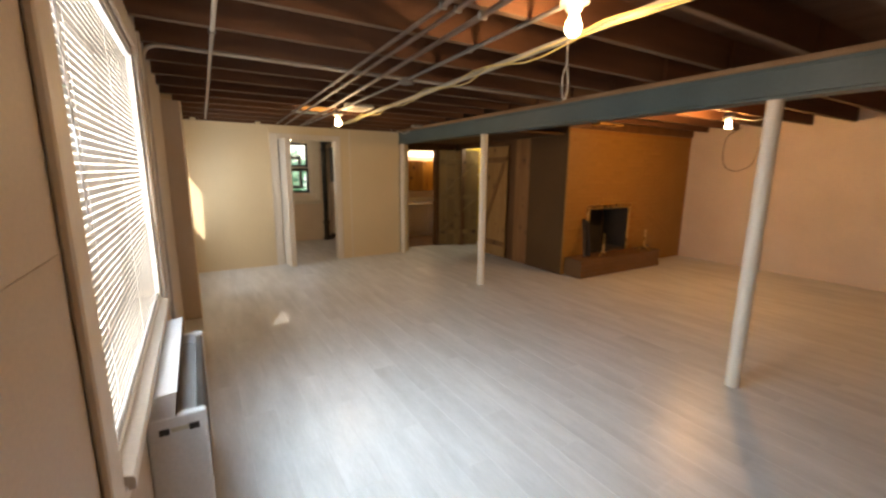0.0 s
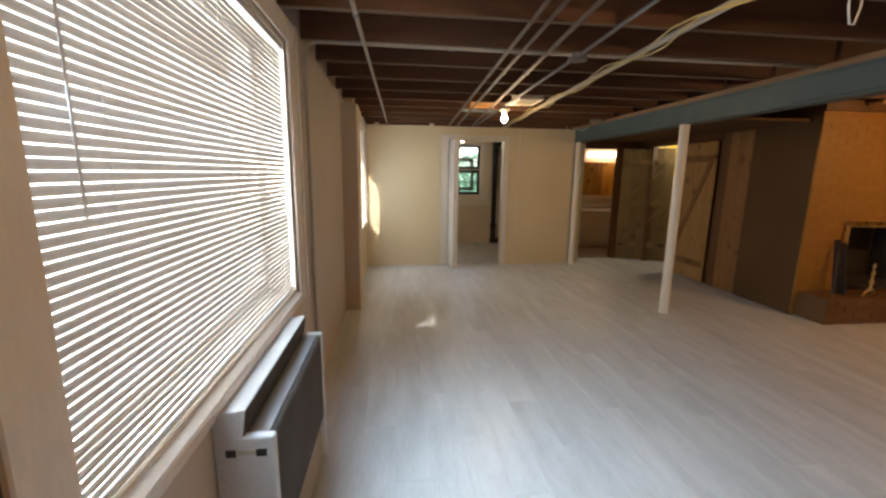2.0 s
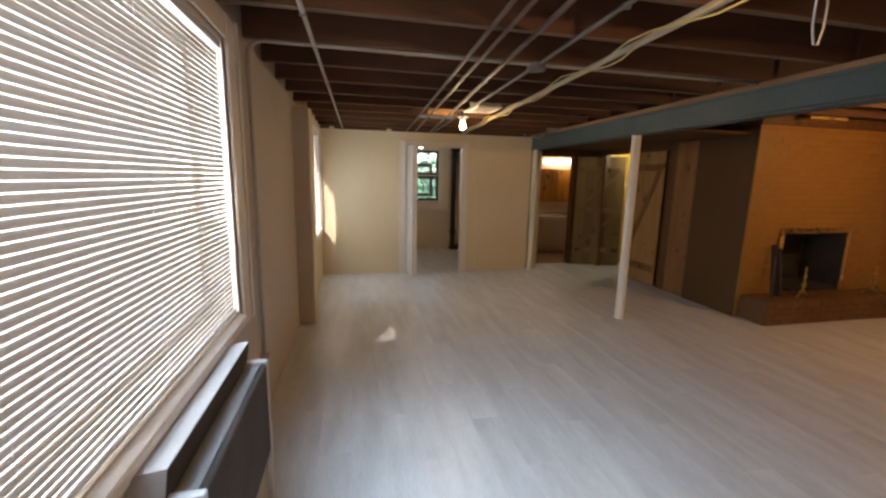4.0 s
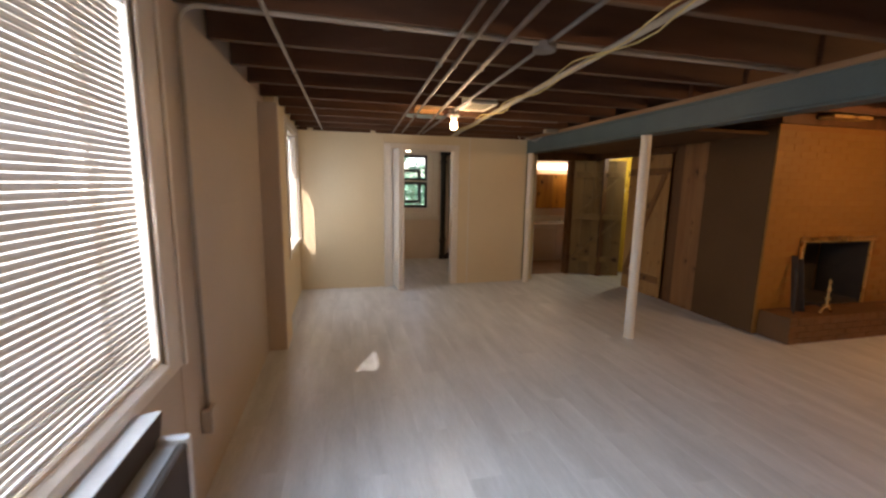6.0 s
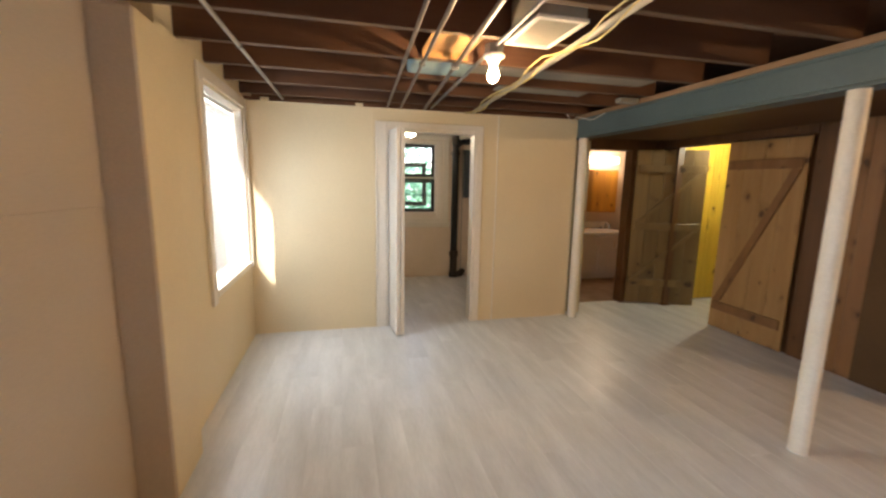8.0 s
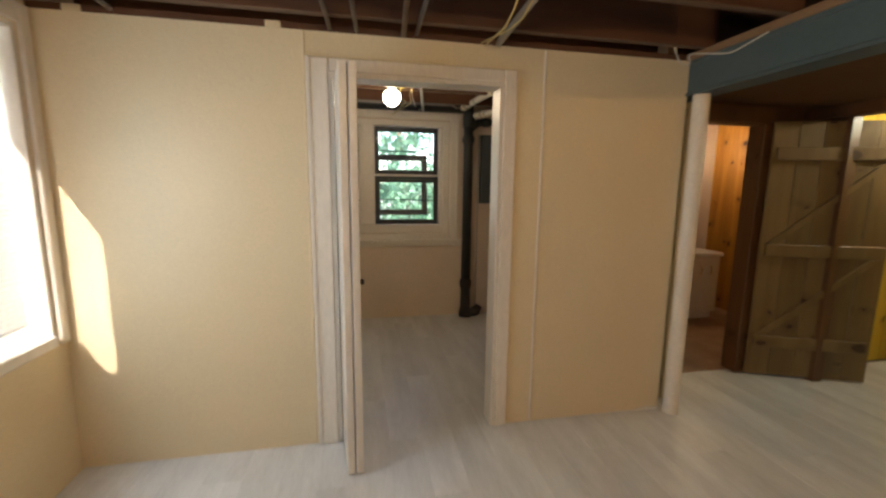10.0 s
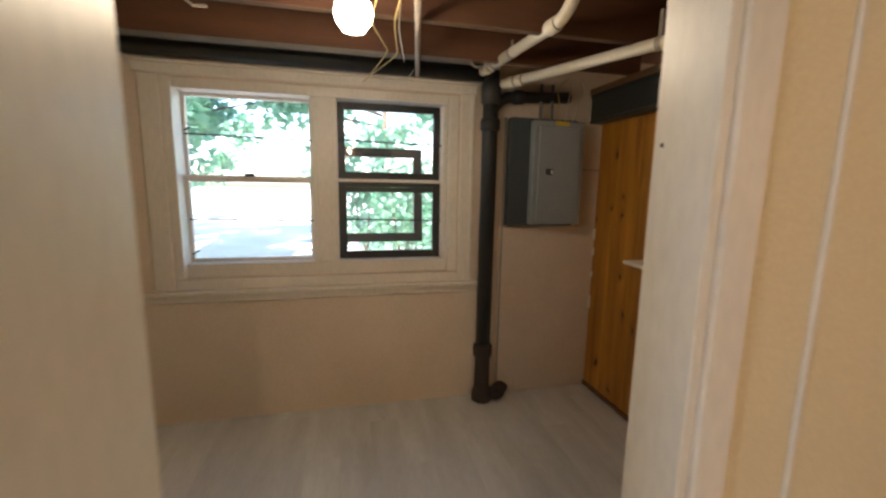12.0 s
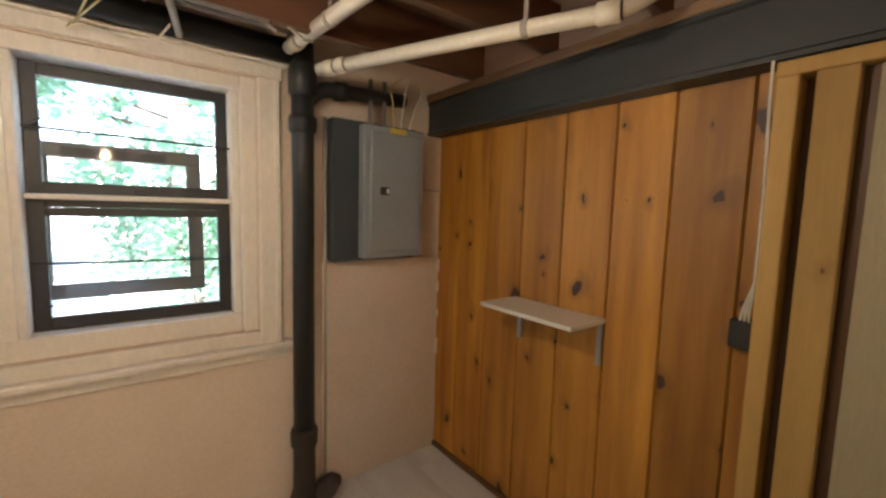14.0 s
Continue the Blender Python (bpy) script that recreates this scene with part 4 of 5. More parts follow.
# ---- wall heater under the window ----
ht = thing("wall_heater", (-0.28, 1.68, 0), "light grey enamel wall heater with a dark front and top hood", "heater")
HY0, HY1, HF = 1.328, 2.13, -0.186
part("end_panel", box(XL + 0.002, HF, HY0, HY0 + 0.03, 0.03, 0.685, 0.008, seg=2), HEATER, ht)
part("end_panel", box(XL + 0.002, HF, HY1 - 0.03, HY1, 0.03, 0.685, 0.008, seg=2), HEATER, ht)
part("front", box(HF - 0.03, HF - 0.004, HY0 + 0.031, HY1 - 0.031, 0.26, 0.675, 0.006), HEATDARK, ht, "dark grey front panel")
part("skirt", box(HF - 0.045, HF - 0.02, HY0 + 0.031, HY1 - 0.031, 0.04, 0.255, 0.006), HEATTAN, ht, "tan lower skirt")
part("back", box(XL + 0.003, XL + 0.02, HY0 + 0.031, HY1 - 0.031, 0.03, 0.66), HEATER, ht)
part("base", box(XL + 0.003, HF - 0.05, HY0 + 0.02, HY1 - 0.02, 0.0, 0.03), HEATDARK, ht)
part("hood", prism([(XL + 0.004, 0.64), (XL + 0.004, 0.756), (XL + 0.096, 0.768), (XL + 0.082, 0.662), (XL + 0.082, 0.64)], "y", HY0 + 0.002, HY1 - 0.002), HEATER, ht, "light grey hood")
# dark sheet added on the hood's front to paint in its shadow
part("hood_front", prism([(XL + 0.0835, 0.666), (XL + 0.0965, 0.764), (XL + 0.0985, 0.764), (XL + 0.0855, 0.666)], "y", HY0 + 0.003, HY1 - 0.003), HEATDARK, ht, "inner face darkened for shadow")
for k in range(9):
    part("grille_bar", box(XL + 0.09 + 0.0065 * k, XL + 0.093 + 0.0065 * k, HY0 + 0.032, HY1 - 0.032, 0.652, 0.664), HEATER, ht)
part("grille_bed", box(XL + 0.086, HF - 0.031, HY0 + 0.032, HY1 - 0.032, 0.62, 0.64), HEATDARK, ht)
part("slot", box(XL + 0.035, XL + 0.064, HY0 - 0.0015, HY0 + 0.001, 0.622, 0.645), BLACK, ht)
part("slot", box(XL + 0.120, XL + 0.150, HY0 - 0.0015, HY0 + 0.001, 0.622, 0.645), BLACK, ht)
part("sticker", box(XL + 0.068, XL + 0.123, HY0 - 0.001, HY0 + 0.001, 0.628, 0.643), material("old_cream_sticker", (0.6, 0.55, 0.42)), ht, "worn cream sticker")

# ---- utility room: double window ----
wu = thing("window_3", (1.2, YU, 0.9), "off-white double window, one side with a black framed sash", "window", kind="structure")
SY = 8.87
XM0, XM1 = 1.09, 1.28
Z0, Z1, ZM = 1.008, 2.025, 1.527
for nm, b in (("jamb", box(0.305, 0.352, YU - 0.004, SY + 0.08, 0.92, Z1 + 0.06, 0.003)),
              ("mullion", box(XM0 + 0.004, XM1 - 0.03, YU + 0.03, SY + 0.08, Z0, Z1, 0.006)),
              ("mullion_face", box(XM0 + 0.035, XM1 - 0.055, YU + 0.012, YU + 0.0295, Z0, Z1, 0.005)),
              ("jamb", box(1.966, 2.03, YU + 0.012, SY + 0.08, 0.92, Z1 + 0.06, 0.004)),
              ("jamb_stop", box(1.931, 1.9655, YU + 0.05, SY + 0.08, Z0, Z1, 0.004)),
              ("head", box(0.3525, 1.9655, YU + 0.02, SY + 0.08, Z1 + 0.001, Z1 + 0.06, 0.004)),
              ("bottom_frame", box(0.3525, 1.9655, YU + 0.04, SY + 0.08, 0.92, Z0 - 0.001, 0.006)),
              ("window_sill", box(0.05, 2.175, YU - 0.05, YU + 0.16, 0.828, 0.858, 0.008, seg=2)),
              ("sill_step", box(0.305, 2.06, YU - 0.012, YU + 0.16, 0.8585, 0.919, 0.004)),
              ("apron", box(0.09, 2.16, YU - 0.02, YU - 0.001, 0.778, 0.8275, 0.006)),
              ("casing", box(0.195, 0.303, YU - 0.022, YU - 0.001, 0.8585, Z1 + 0.065, 0.006)),
              ("casing", box(2.032, 2.125, YU - 0.022, YU - 0.001, 0.8585, Z1 + 0.065, 0.006)),
              ("casing_bead", box(2.097, 2.125, YU - 0.034, YU - 0.0225, 0.8585, Z1 + 0.065, 0.005)),
              ("head_casing", box(0.175, 2.14, YU - 0.026, YU - 0.001, Z1 + 0.066, Z1 + 0.122, 0.006)),
              ("head_cap", box(0.155, 2.155, YU - 0.045, YU - 0.001, Z1 + 0.1225, Z1 + 0.135, 0.003))):
    part(nm, b, TRIM, wu)


def sash(x0, x1, z0, z1, y, w, mat, name, parent):
    bm = bmesh.new()
    for a, b, c, d in ((x0, x0 + w, z0, z1), (x1 - w, x1, z0, z1), (x0 + w, x1 - w, z0, z0 + w), (x0 + w, x1 - w, z1 - w, z1)):
        box(a, b, y - 0.016, y + 0.016, c, d, 0.003, bm=bm)
    s = part(name, bm, mat, parent)
    g = part("pane", box(x0 + w, x1 - w, y - 0.002, y + 0.002, z0 + w, z1 - w), GLASS, s)
    g.visible_shadow = False
    return s


sash(0.3526, XM0 + 0.0035, ZM, Z1, SY + 0.03, 0.018, TRIM, "sash", wu)
sash(0.3526, XM0 + 0.0035, Z0, ZM - 0.002, SY, 0.022, TRIM, "sash", wu)
for z in (1.775, 1.268):
    part("muntin_rod", tube([(0.37, SY - 0.03, z + 0.008), (1.09, SY - 0.03, z - 0.004)], 0.0055, 6), BLACK, wu)
    part("muntin_rod", tube([(1.255, SY - 0.035, z + 0.006), (1.955, SY - 0.035, z - 0.006)], 0.0055, 6), BLACK, wu)
part("meeting_rail", box(0.353, 1.093, SY - 0.03, SY + 0.0135, ZM - 0.017, ZM + 0.011, 0.004), TRIM, wu)
part("meeting_rail", box(1.251, 1.957, SY - 0.05, SY - 0.018, ZM - 0.010, ZM + 0.011, 0.004), TRIM, wu)
sash(1.2505, 1.9305, ZM + 0.012, Z1, SY + 0.03, 0.046, BLACK, "black_sash", wu)
sash(1.2505, 1.9305, Z0, ZM + 0.010, SY, 0.05, BLACK, "black_sash", wu)
part("rail_shade", box(1.30, 1.88, SY - 0.012, SY + 0.012, ZM - 0.075, ZM - 0.041, 0.003), BLACK, wu)
for x, z in ((1.60, ZM + 0.018), (0.72, ZM + 0.016)):
    part("sash_lock", box(x - 0.03, x + 0.03, SY - 0.045, SY - 0.02, z - 0.004, z + 0.016, 0.005), BLACK, wu, "dark metal sash lock")
for x, z, s in ((0.372, 1.80, 1), (1.075, 1.81, -1), (0.372, 1.06, 1), (1.075, 1.07, -1), (1.268, 1.79, 1), (1.27, 1.09, 1)):
    part("clip", tube([(x, SY - 0.03, z), (x + 0.04 * s, SY - 0.04, z + 0.022)], 0.005, 6), BLACK, wu)
# storm sash propped open outside
storm = thing("storm_sash", (1.5, 9.15, 1.1), "dark framed storm sash propped open outside the window", "storm window")
bm = bmesh.new()
for a, b, c, d in ((1.22, 1.85, 1.70, 1.765), (1.22, 1.85, 1.085, 1.15), (1.785, 1.85, 1.151, 1.699), (1.22, 1.285, 1.151, 1.699)):
    box(a, b, -0.018, 0.018, c - 1.44, d - 1.44, 0.003, bm=bm)
bm.transform(pose(0, 9.12, 1.44, -6, 0, 0))
part("frame", bm, BLACK, storm)
bm = tube([(1.82, 8.95, 1.45), (1.82, 9.12, 1.45)], 0.006, 6)
part("stay", bm, BLACK, storm)

# ---- soil stack and drain pipes ----
stack = thing("soil_stack", (2.212, 8.66, 0), "black cast iron soil stack with branches near the ceiling", "drain pipe")
sx, sy = 2.212, 8.66
part("pipe", lathe([(0.050, 0.41), (0.050, 1.86), (0.050, 2.3)], (sx, sy, 0), 20), CASTIRON, stack, smooth=True)
part("hub", lathe([(0.052, 1.855), (0.062, 1.865), (0.064, 1.91), (0.060, 1.93), (0.051, 1.935)], (sx, sy, 0), 20), CASTIRON, stack, smooth=True)
part("foot_hub", lathe([(0.070, 0.0), (0.070, 0.05), (0.054, 0.10), (0.052, 0.32), (0.064, 0.33), (0.066, 0.395), (0.060, 0.412), (0.051, 0.416)], (sx, sy, 0), 20), RUSTIRON, stack, "rusty iron foot", True)
part("cleanout", tube(bend([(sx + 0.02, sy, 0.045), (sx + 0.115, sy - 0.03, 0.045), (sx + 0.125, sy - 0.035, 0.10)], 0.03), 0.046, 16), RUSTIRON, stack, "capped cleanout elbow", True)
part("cleanout_cap", lathe([(0.052, 0.085), (0.054, 0.09), (0.054, 0.108), (0.03, 0.112), (0.03, 0.128)], (sx + 0.125, sy - 0.035, 0), 16), RUSTIRON, stack, smooth=True)
part("branch", tube(bend([(sx, sy, 1.98), (sx + 0.09, sy + 0.01, 2.075), (sx + 0.56, sy + 0.02, 2.10)], 0.05), 0.036, 14), CASTIRON, stack, smooth=True)
part("branch_hub", tube([(sx + 0.16, sy + 0.012, 2.078), (sx + 0.22, sy + 0.013, 2.082)], 0.045, 14), CASTIRON, stack, smooth=True)
part("top_fitting", lathe([(0.052, 2.02), (0.062, 2.03), (0.064, 2.13), (0.056, 2.16), (0.05, 2.17)], (sx, sy, 0), 18), CASTIRON, stack, smooth=True)
run("black_pipe", [(-0.27, 8.68, 2.222), (2.17, 8.68, 2.212)], 0.052, CASTIRON, "black iron pipe along the top of the window wall", "pipe", sides=14)


def pvc_run(pts, label, bands, hangers):
    t = thing("pvc_drain", pts[0], label, "drain pipe", "cream drain pipes")
    part("pipe", tube(bend(pts, 0.075, 6), 0.027, 16), PVC, t, smooth=True)
    P = [Vector(p) for p in pts]
    def along(k, f):
        return P[k] + (P[k + 1] - P[k]) * f, (P[k + 1] - P[k]).normalized()
    for k, f, w in bands:
        c, d = along(k, f)
        part("coupling", tube([c - d * w, c - d * w * 0.9, c + d * w * 0.9, c + d * w], [0.029, 0.033, 0.033, 0.029], 16), PVC, t, smooth=True)
        part("primer_band", tube([c + d * w, c + d * (w + 0.006)], 0.0278, 16), BLACK, t, "dark primer band")
    for k, f in hangers:
        c, d = along(k, f)
        part("hanger", tube([c - d * 0.011, c + d * 0.011], 0.0305, 16), WHITEPIPE, t)
        part("strap", box(c.x - 0.004, c.x + 0.004, c.y - 0.009, c.y + 0.009, c.z + 0.02, CEIL + 0.08), WHITEPIPE, t)
    return t


pvc_run([(2.132, 8.60, 2.20), (2.195, 7.72, 2.195), (2.225, 7.64, 2.34)], "cream plastic drain pipe hung under the joists", [(0, 0.10, 0.03), (0, 0.90, 0.035)], [(0, 0.45)])
pvc_run([(2.252, 8.56, 2.125), (2.74, 7.40, 2.122), (2.86, 7.31, 2.22)], "long cream plastic drain pipe sloping to the stack", [(0, 0.06, 0.025), (0, 0.115, 0.02), (0, 0.965, 0.035)], [(0, 0.76)])

# ---- electrical panel ----
ep = thing("electrical_panel", (2.66, 8.70, 1.25), "grey steel electrical panel with a closed door and yellow label", "electrical panel")
part("backing", box(2.36, 2.845, 8.665, YU - 0.002, 1.24, 1.955, 0.004), PANELDARK, ep, "dark grey backing box")
part("cover", box(2.497, 2.86, 8.60, 8.664, 1.256, 1.936, 0.006), PANELGREY, ep)
dr = part("door", box(2.53, 2.83, 8.585, 8.5995, 1.29, 1.90, 0.004), PANELGREY, ep)
part("latch", box(2.58, 2.636, 8.578, 8.5845, 1.585, 1.625, 0.003), BLACK, dr, "black latch plate")
part("latch_tab", box(2.614, 2.63, 8.572, 8.5775, 1.593, 1.617, 0.002), HEATER, dr)
part("label", box(2.645, 2.74, 8.594, 8.5995, 1.905, 1.932), LABELYELLOW, ep, "yellow warning label")
for x in (2.56, 2.64):
    part("connector", tube([(x, 8.66, 1.94), (x, 8.66, 2.17)], 0.011, 8), GALV, ep)
for k, x in enumerate((2.69, 2.73, 2.78)):
    c = thing("panel_wire", (x, 8.65, 1.985), "thin pale wire entering the panel", "wire")
    part("sheath", tube(bend([(x, 8.64, 1.93), (x - 0.02 + 0.025 * k, 8.62, 2.06), (x + 0.06 * (k - 0.6), 8.63, 2.14), (x + 0.03, 8.6, 2.2)], 0.04), 0.0035, 6), WIRE if k == 0 else WHITEWIRE, c, smooth=True)
# pale tube stands in for the wall's upright edge between stack and panel
run("conduit", [(2.345, 8.728, 0.0), (2.345, 8.728, 1.96)], 0.010, WHITEPIPE, "thin pale tube standing in for the wall edge beside the panel", "conduit")

lower_board = structure("wall_board", box(2.325, 3.07, 8.7225, 8.7385, 0.0, 1.232, 0.003), PINKISH, "pinkish painted plaster board under the electrical panel", "wall panel")
for k, (z0, z1) in enumerate(((0.62, 0.70), (0.86, 0.885), (1.02, 1.06), (1.14, 1.20))):
    part("chipped_plaster", prism([(3.046 + 0.006 * (k % 2), z0), (3.0735, z0 - 0.01), (3.0735, z1 + 0.012), (3.055, z1), (3.05, (z0 + z1) / 2)], "y", 8.7165, 8.7224), SHELFWHITE, lower_board, "chipped white plaster")
hook = thing("wall_hook", (2.96, 8.735, 1.62), "thin metal hook bar on the wall beside the panel", "hook")
part("bar", tube([(2.885, 8.70, 1.632), (3.06, 8.70, 1.626)], 0.0045, 6), WHITEPIPE, hook)
for x in (2.90, 3.05):
    part("stub", tube([(x, 8.7005, 1.63), (x, 8.7385, 1.63)], 0.006, 6), WHITEPIPE, hook)

# ---- pine wall, studs, shelf ----
wb = bpy.data.objects["wall_between"]
shim = thing("floor_shim", (2.88, YF, 0), "small white splintered shim at the foot of the partition", "shim")
part("strip", prism([(2.78, 0.0), (2.975, 0.0), (2.97, 0.012), (2.90, 0.02), (2.82, 0.009)], "y", YF - 0.016, YF - 0.001), SHELFWHITE, shim)
edges = [8.738, 8.53, 8.30, 8.057, 7.823, 7.592, 7.376, 7.15, 6.96]
for a, b in zip(edges, edges[1:]):
    part("pine_board", prism([(3.099, b + 0.001), (3.085, b + 0.0008), (3.0745, b + 0.006), (3.073, a - 0.006), (3.084, a - 0.0008), (3.099, a - 0.0008)], "z", 0.0, 1.949), PINE, wb, "honey knotty pine board")
structure("baseboard", box(3.055, 3.072, 7.10, 8.735, 0.0, 0.035, 0.004), PINE_DARK, "dark strip at the foot of the pine wall", "baseboard")
fr = thing("stud_frame", (3.03, 7.0, 0), "raw lumber stud frame against the pine wall", "stud frame")
part("stud", box(2.985, 3.07, 7.032, 7.082, 0.0, 1.905, 0.003), STUD, fr)
part("stud", box(2.985, 3.07, 6.915, 6.997, 0.0, 1.905, 0.003), STUD, fr)
# dark strips added in the stud gaps to paint in their shadow
part("backer", box(3.060, 3.0695, 6.998, 7.031, 0.0, 1.905), PINE_DARK, fr, "dark strip painting in the shadowed gap")
part("backer", box(3.03, 3.0695, 6.886, 6.914, 0.0, 1.905), PINE_DARK, fr, "dark strip painting in the shadowed gap")
part("header", box(2.983, 3.072, 6.70, 7.084, 1.906, 1.946, 0.003), STUD, fr)
part("gypsum_panel", box(3.02, 3.098, 6.70, 6.885, 0.0, 1.905, 0.002), TANBOARD, fr, "dull tan board")
shelf = thing("wall_shelf", (2.95, 7.84, 1.05), "small white shelf board on metal brackets", "shelf")
part("shelf_board", box(2.838, 3.072, 7.585, 8.08, 1.08, 1.098, 0.002), SHELFWHITE, shelf)
for y in (7.605, 8.035):
    part("bracket", prism([(3.071, 1.0795), (2.90, 1.0795), (2.90, 1.073), (3.062, 1.073), (3.062, 0.90), (3.071, 0.90)], "y", y - 0.011, y + 0.011), ALU, shelf, "thin metal bracket")
sb = thing("switch_box", (3.05, 7.13, 1.17), "black open switch box with white wire ends", "electrical box")
part("box", box(3.02, 3.072, 7.086, 7.148, 1.12, 1.21, 0.004), BLACK, sb)
for k in range(3):
    part("wire_end", tube(bend([(3.03, 7.10 + 0.012 * k, 1.20), (3.0 + 0.006 * k, 7.095 + 0.01 * k, 1.24), (3.01, 7.09, 1.29 + 0.02 * k)], 0.02), 0.004, 6), WHITEWIRE, sb)
part("feed", tube([(3.02, 7.093, 1.28), (3.015, 7.092, 1.6), (2.98, 7.091, 1.86), (2.975, 7.09, 1.95)], 0.004, 6), WHITEWIRE, sb)

# utility ceiling wiring
channel = thing("metal_channel", (0.9, 8.339, CEIL), "long grey channel-shaped strip under a joist", "channel")
part("web", box(-0.20, 1.98, 8.318, 8.36, CEIL - 0.006, CEIL - 0.0005, 0.001), GALV, channel)
for y in (8.318, 8.357):
    part("flange", box(-0.20, 1.98, y, y + 0.003, CEIL - 0.016, CEIL - 0.0065), GALV, channel)
run("conduit", [(1.52, 7.35, PZ - 0.005), (1.735, 8.66, PZ - 0.002)], 0.013, WHITEPIPE, "pale pipe crossing under the utility joists", "conduit")
STRANDS = (((1.44, 7.25, PZ), (1.405, 7.75, PZ - 0.055), (1.52, 8.25, PZ - 0.006), (1.43, 8.64, PZ - 0.05)),
           ((1.50, 7.25, PZ), (1.50, 7.80, PZ - 0.03), (1.57, 8.28, PZ - 0.006), (1.41, 8.66, PZ - 0.06)),
           ((1.47, 7.30, PZ), (1.53, 7.90, PZ - 0.02), (1.62, 8.40, PZ - 0.006)))
for k in range(3):
    c = thing("cable", (1.45, 7.5, PZ), "yellow electric cable strung loosely under the joists", "cable", "utility cables")
    part("sheath", tube(bend(STRANDS[k], 0.07), 0.0036, 6), WIRE if k < 2 else WHITEWIRE, c, smooth=True)
c = thing("loose_wire", (1.6, 8.6, 2.16), "loose cable end looped at the window wall", "wire")
part("sheath", tube(bend([(1.70, 8.58, 2.17), (1.66, 8.64, 2.12), (1.56, 8.64, 2.105), (1.50, 8.66, 2.13)], 0.03), 0.004, 6), WHITEWIRE, c, smooth=True)
for x, y in ((0.72, 7.876), (1.95, 8.339), (2.05, 8.339)):
    s = thing("metal_strap", (x, y, CEIL), "loose pale metal strap hanging from a joist", "strap")
    part("strip", tube([(x, y, CEIL + 0.004), (x + 0.05, y - 0.03, 2.14), (x + 0.09, y - 0.01, 2.15)], 0.006, 5), WHITEPIPE, s)

# ---- outside ----
# unseen ground added in a pale colour to brighten the blind's gaps
structure("side_yard", box(-60, -0.63, -60, 9.14, -0.06, -0.02), material("pale_gravel", (0.36, 0.345, 0.31), (0.27, 0.26, 0.23), rough=0.95, scale=2, fine=70, bump=0.4), "added pale gravel ground bouncing daylight at the blind", "yard")
# glowing sheets stand in for daylight, so gaps between the slats look white
structure("backdrop_west", box(-1.45, -1.40, -9.0, 3.2, -0.015, 2.7), BACKDROPGLOW, "glowing sheet standing in for daylight outside the window", "backdrop")
structure("backdrop_yard", box(-1.45, -1.40, 3.2005, 9.0, -0.015, 2.35), BACKDROPGLOW, "glowing sheet standing in for daylight outside the window", "backdrop")
structure("backdrop_side", box(-1.399, -0.65, 8.95, 9.0, -0.015, 2.35), BACKDROPGLOW, "glowing end sheet standing in for daylight outside", "backdrop")
structure("patio", box(-60, 60, 9.15, 120, -0.06, -0.02), material("pale_concrete", (0.62, 0.60, 0.56), (0.54, 0.52, 0.48), rough=0.9, scale=1.5), "pale sunlit concrete patio", "patio")


def leaf_crown(rnd, centres, count, size):
    v, f = [], []
    for i in range(count):
        cx, cy, cz, r = rnd.choice(centres)
        d = Vector((rnd.gauss(0, 1), rnd.gauss(0, 1), rnd.gauss(0, 0.8)))
        d = d.normalized() * r * rnd.random() ** 0.45
        p = Vector((cx, cy, cz)) + d
        m = Euler((rnd.uniform(-0.9, 0.9), rnd.uniform(-0.9, 0.9), rnd.uniform(0, 6.3))).to_matrix()
        s = size * rnd.uniform(0.6, 1.3)
        k = len(v)
        for a, b in ((0, -0.5), (0.5, -0.1), (0.28, 0.15), (0, 0.62), (-0.28, 0.15), (-0.5, -0.1)):
            v.append(p + m @ Vector((a * s, b * s, 0.08 * s * abs(a))))
        f.append(tuple(range(k, k + 6)))
    me = bpy.data.meshes.new("crown")
    me.from_pydata(v, [], f)
    me.materials.append(LEAF)
    return me


def tree(x, y, h, spread, seed, label, leaves, low=1.6, leaf=0.16):
    rnd = random.Random(seed)
    t = thing("tree", (x, y, -0.06), label, "tree")
    trunk = [(x + 0.1 * math.sin(k * 1.3 + seed), y + 0.08 * math.cos(k), -0.06 + h * 0.8 * k / 6) for k in range(7)]
    part("trunk", tube(trunk, [0.19, 0.16, 0.145, 0.125, 0.10, 0.07, 0.04], 10), BARK, t, smooth=True)
    centres = []
    for k in range(11):
        z = low * 0.9 + (h * 0.72 - low * 0.9) * k / 10
        a = rnd.uniform(0, 6.28)
        reach = spread * rnd.uniform(0.6, 1.0)
        tip = (x + reach * math.cos(a), y + reach * math.sin(a), z + rnd.uniform(0.2, 0.9))
        mid = (x + reach * 0.5 * math.cos(a + 0.2), y + reach * 0.5 * math.sin(a + 0.2), z + 0.25)
        part("limb", tube(bend([(x, y, z), mid, tip], 0.3), [0.05] * 3 + [0.035] * 2 + [0.02] * 2 + [0.012], 7), BARK, t, smooth=True)
        centres += [(*tip, rnd.uniform(0.5, 0.9)), (*mid, rnd.uniform(0.35, 0.6)), (tip[0] + rnd.uniform(-0.6, 0.6), tip[1] + rnd.uniform(-0.6, 0.6), tip[2] + 0.3, 0.55)]
    ob = new("crown", leaf_crown(rnd, [(a - x, b - y, c + 0.06, r) for a, b, c, r in centres], leaves, leaf))
    ob.parent = t
    return t


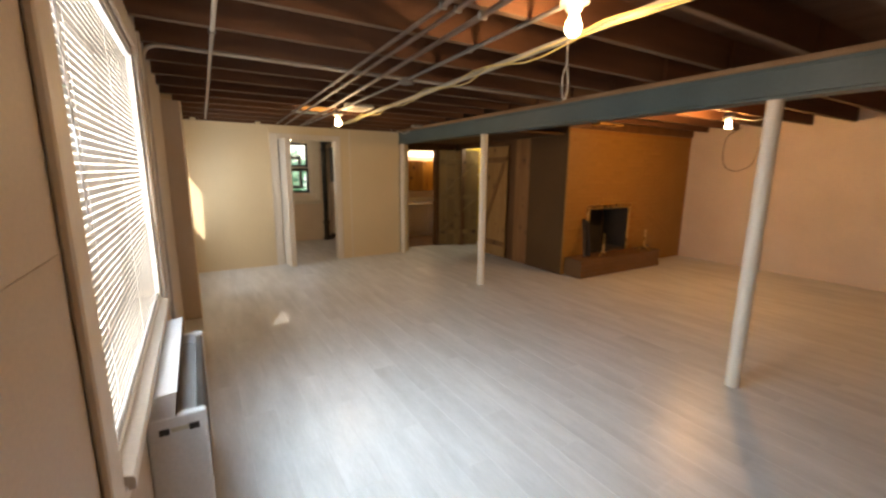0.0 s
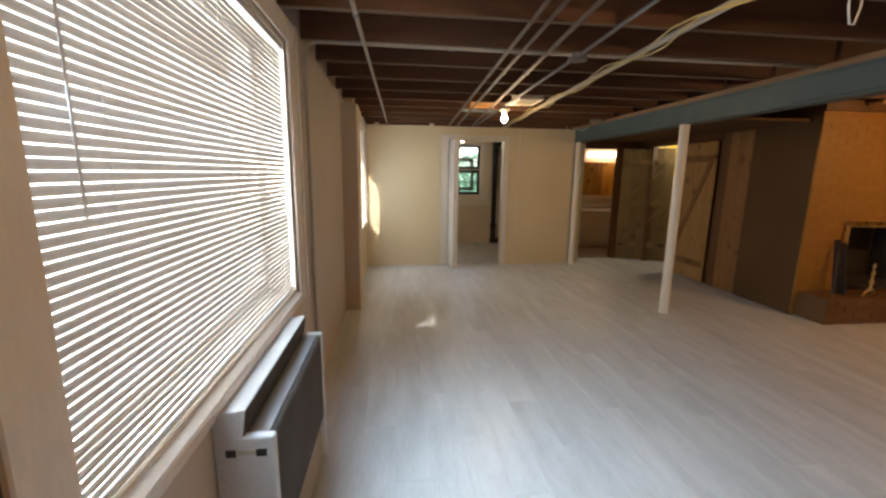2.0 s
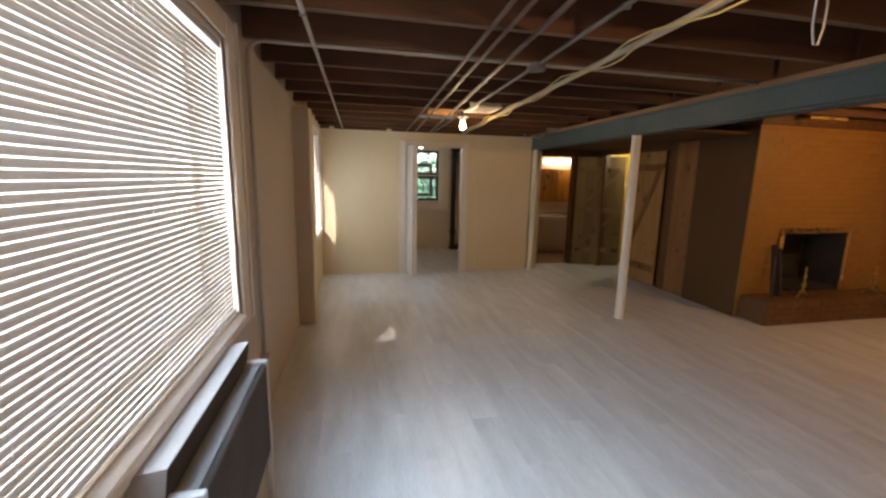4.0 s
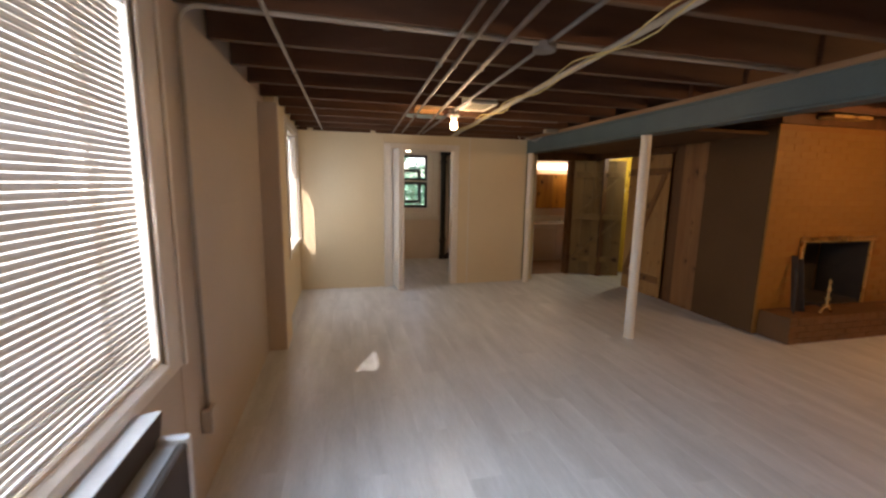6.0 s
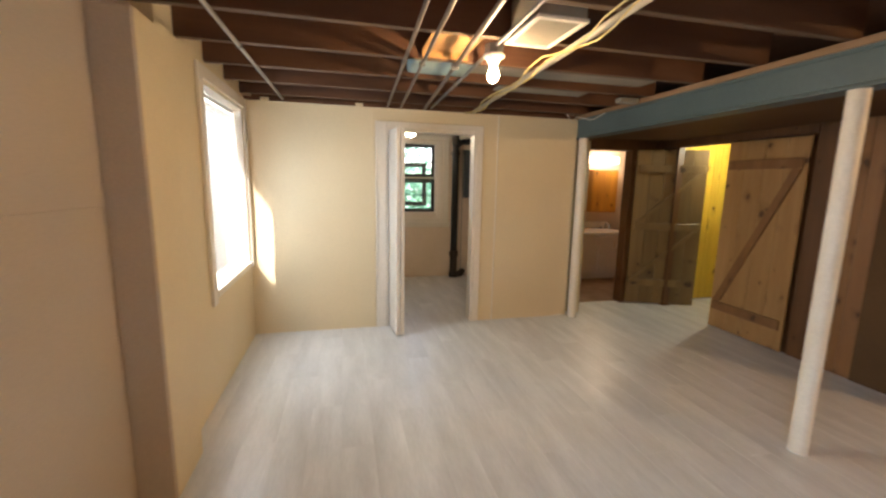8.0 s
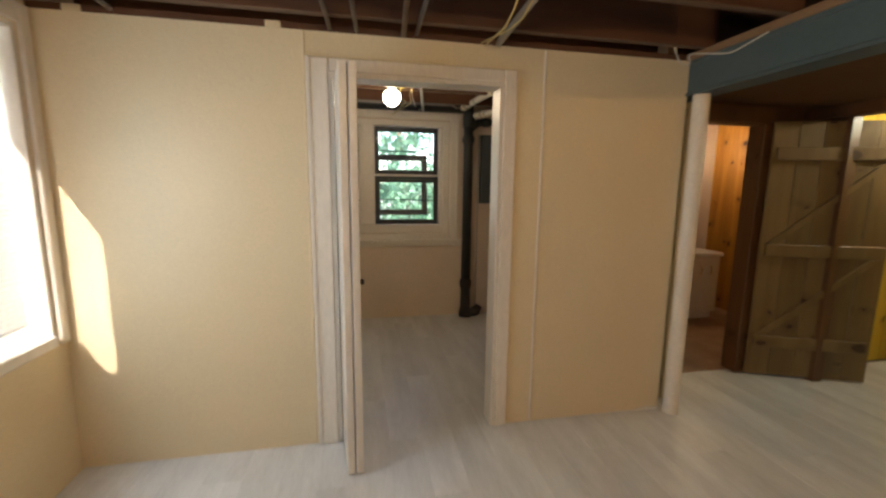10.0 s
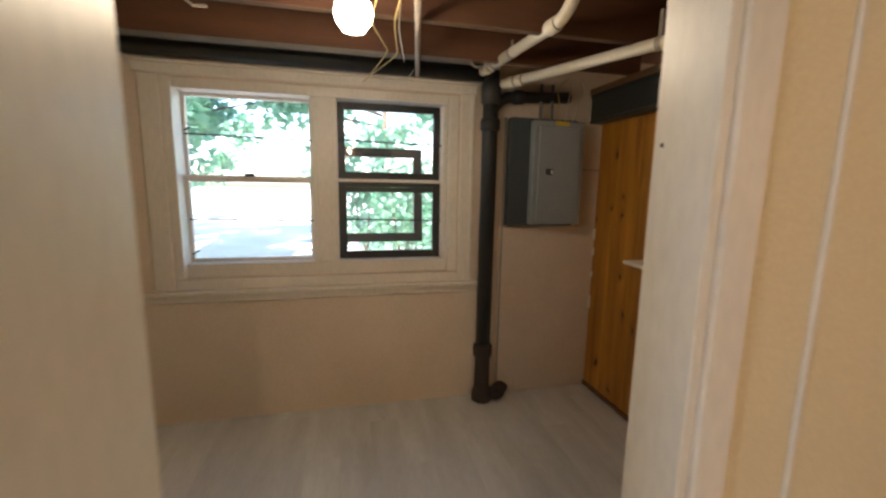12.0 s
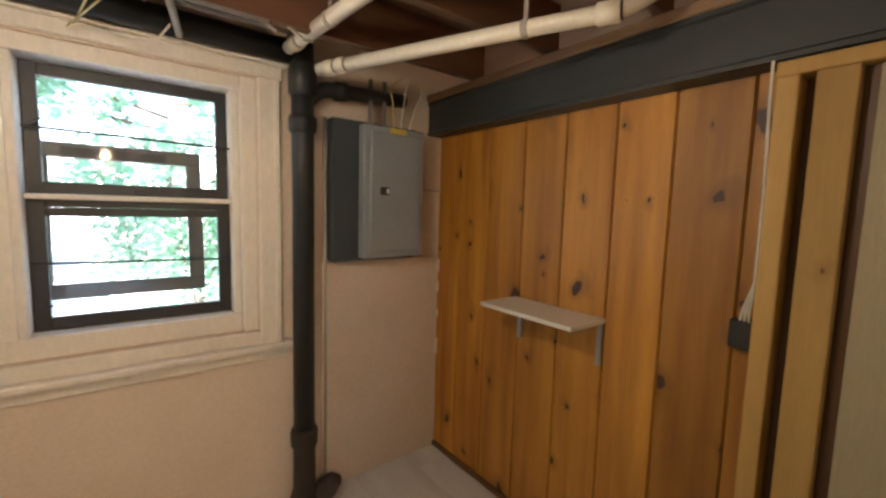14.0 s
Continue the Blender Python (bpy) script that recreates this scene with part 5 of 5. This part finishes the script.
tree(-2.3, 13.4, 6.5, 2.9, 3, "leafy green maple tree outside the utility window", 9000, low=1.6)
tree(-3.9, 14.6, 7.0, 3.5, 21, "leafy green maple tree behind the patio", 5200, low=2.5, leaf=0.2)
tree(2.4, 19.5, 6.0, 2.8, 27, "leafy green tree beyond the shrubs", 1900, low=1.0, leaf=0.22)
tree(6.4, 17.0, 7.0, 2.8, 8, "leafy green tree beyond the patio", 5200, low=1.2)
tree(-5.5, 22.0, 8.0, 3.4, 12, "tall leafy green tree further off", 5200, low=1.0, leaf=0.2)
tree(9.0, 20.0, 7.0, 3.0, 15, "leafy green tree beyond the patio", 4200, low=1.0, leaf=0.2)
for k, (x, y) in enumerate(((2.3, 13.4), (3.3, 12.7), (4.4, 13.2), (1.7, 15.6), (3.0, 16.2), (4.6, 15.8))):
    rnd = random.Random(40 + k)
    s = thing("shrub", (x, y, -0.06), "loose green shrub at the edge of the patio", "shrub", "shrubs")
    for j in range(5):
        a = j * 1.26
        part("stem", tube([(x, y, -0.06), (x + 0.2 * math.cos(a), y + 0.2 * math.sin(a), 0.6), (x + 0.35 * math.cos(a), y + 0.35 * math.sin(a), 1.75)], [0.02, 0.012, 0.006], 5), BARK, s)
    ob = new("foliage", leaf_crown(rnd, [(0.4 * math.cos(a), 0.4 * math.sin(a), 0.5 + 0.3 * b, 0.42) for a in range(0, 6) for b in range(5)], 1500, 0.10))
    ob.parent = s

# unseen board deck added to block sun over the wide window, with a gap
deck = thing("balcony_deck", (-0.94, 0.05, 2.2), "unseen pale board deck added to block sun above the window", "balcony", kind="structure")
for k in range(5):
    # board gap placed so a patch of sun reaches the floor
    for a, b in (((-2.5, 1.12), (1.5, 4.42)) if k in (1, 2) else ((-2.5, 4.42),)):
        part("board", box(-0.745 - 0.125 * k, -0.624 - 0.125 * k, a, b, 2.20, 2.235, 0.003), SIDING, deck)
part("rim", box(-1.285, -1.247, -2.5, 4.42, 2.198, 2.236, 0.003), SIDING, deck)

# ---- chimney bricks ----
def shared(name, bm, mat):
    me = bpy.data.meshes.new(name)
    bm.to_mesh(me)
    bm.free()
    me.materials.append(mat)
    return me


BL, BH = 0.203, 0.066
brick_mesh = shared("brick", box(0, BL - 0.009, -0.012, 0.012, 0, BH - 0.009, 0.003), CHIM)
half_mesh = shared("half_brick", box(0, BL / 2 - 0.009, -0.012, 0.012, 0, BH - 0.009, 0.003), CHIM)
rnd = random.Random(5)
rest = bmesh.new()
made = 0
for row in range(32):
    z = 0.004 + row * BH
    if z + BH > 2.105:
        break
    x = CX0 + 0.006
    if row % 2:
        cells = [(x, BL / 2)] + [(x + BL / 2 + BL * i, BL) for i in range(15)]
    else:
        cells = [(x + BL * i, BL) for i in range(15)]
    for a, w in cells:
        if a + w > CX1 + 0.02:
            continue
        if a + w > FX0 - 0.03 and a < FX1 + 0.03 and z < FZ1 + 0.03 and z + BH > 0.19:
            continue
        if 4.40 < a + w / 2 < 6.30 and z < 0.19:
            continue
        if made < 300 and a < 6.4:
            ob = new("brick", brick_mesh if w == BL else half_mesh)
            ob.parent = chim
            ob.location = Vector((a, CY + 0.0135 + rnd.uniform(-0.0015, 0.0015), z)) - ORIGIN[chim]
            made += 1
        else:
            box(a, a + w - 0.009, CY + 0.0015, CY + 0.02, z, z + BH - 0.009, bm=rest)
tagged(part("brick_courses", rest, CHIM, chim), kind="stuff")

# ---- floor planks ----
PW, PL = 0.18, 1.22
plank_mesh = shared("plank", box(0.0002, PW - 0.0002, 0.0002, PL - 0.0002, -0.010, 0.0, 0.0006), PLANK)
rnd = random.Random(9)
rest = bmesh.new()
count = 0
ncol = int((XR - XL) / PW) + 1
for i in range(ncol):
    x = XL - 0.02 + i * PW
    off = (i * 0.37) % 1.0 * PL
    y = YB - off
    while y < YU:
        near = -0.9 < y < 7.6 and x < 6.3 and not (x > 4.3 and y > 3.4)
        if near and count < 300:
            ob = new("plank", plank_mesh)
            ob.parent = floor
            ob.location = (x, y, rnd.uniform(-0.0004, 0.0))
            count += 1
        else:
            end = 4.4 if x > 5.40 else 6.9 if x > 4.45 else 8.95
            a, b = max(y, YB) + 0.0003, min(y + PL - 0.0003, end)
            if b - a > 0.02:
                box(x + 0.0003, x + PW - 0.0003, a, b, -0.010, -0.0002, bm=rest)
        y += PL
tagged(part("plank_rest", rest, PLANK, floor), kind="stuff")
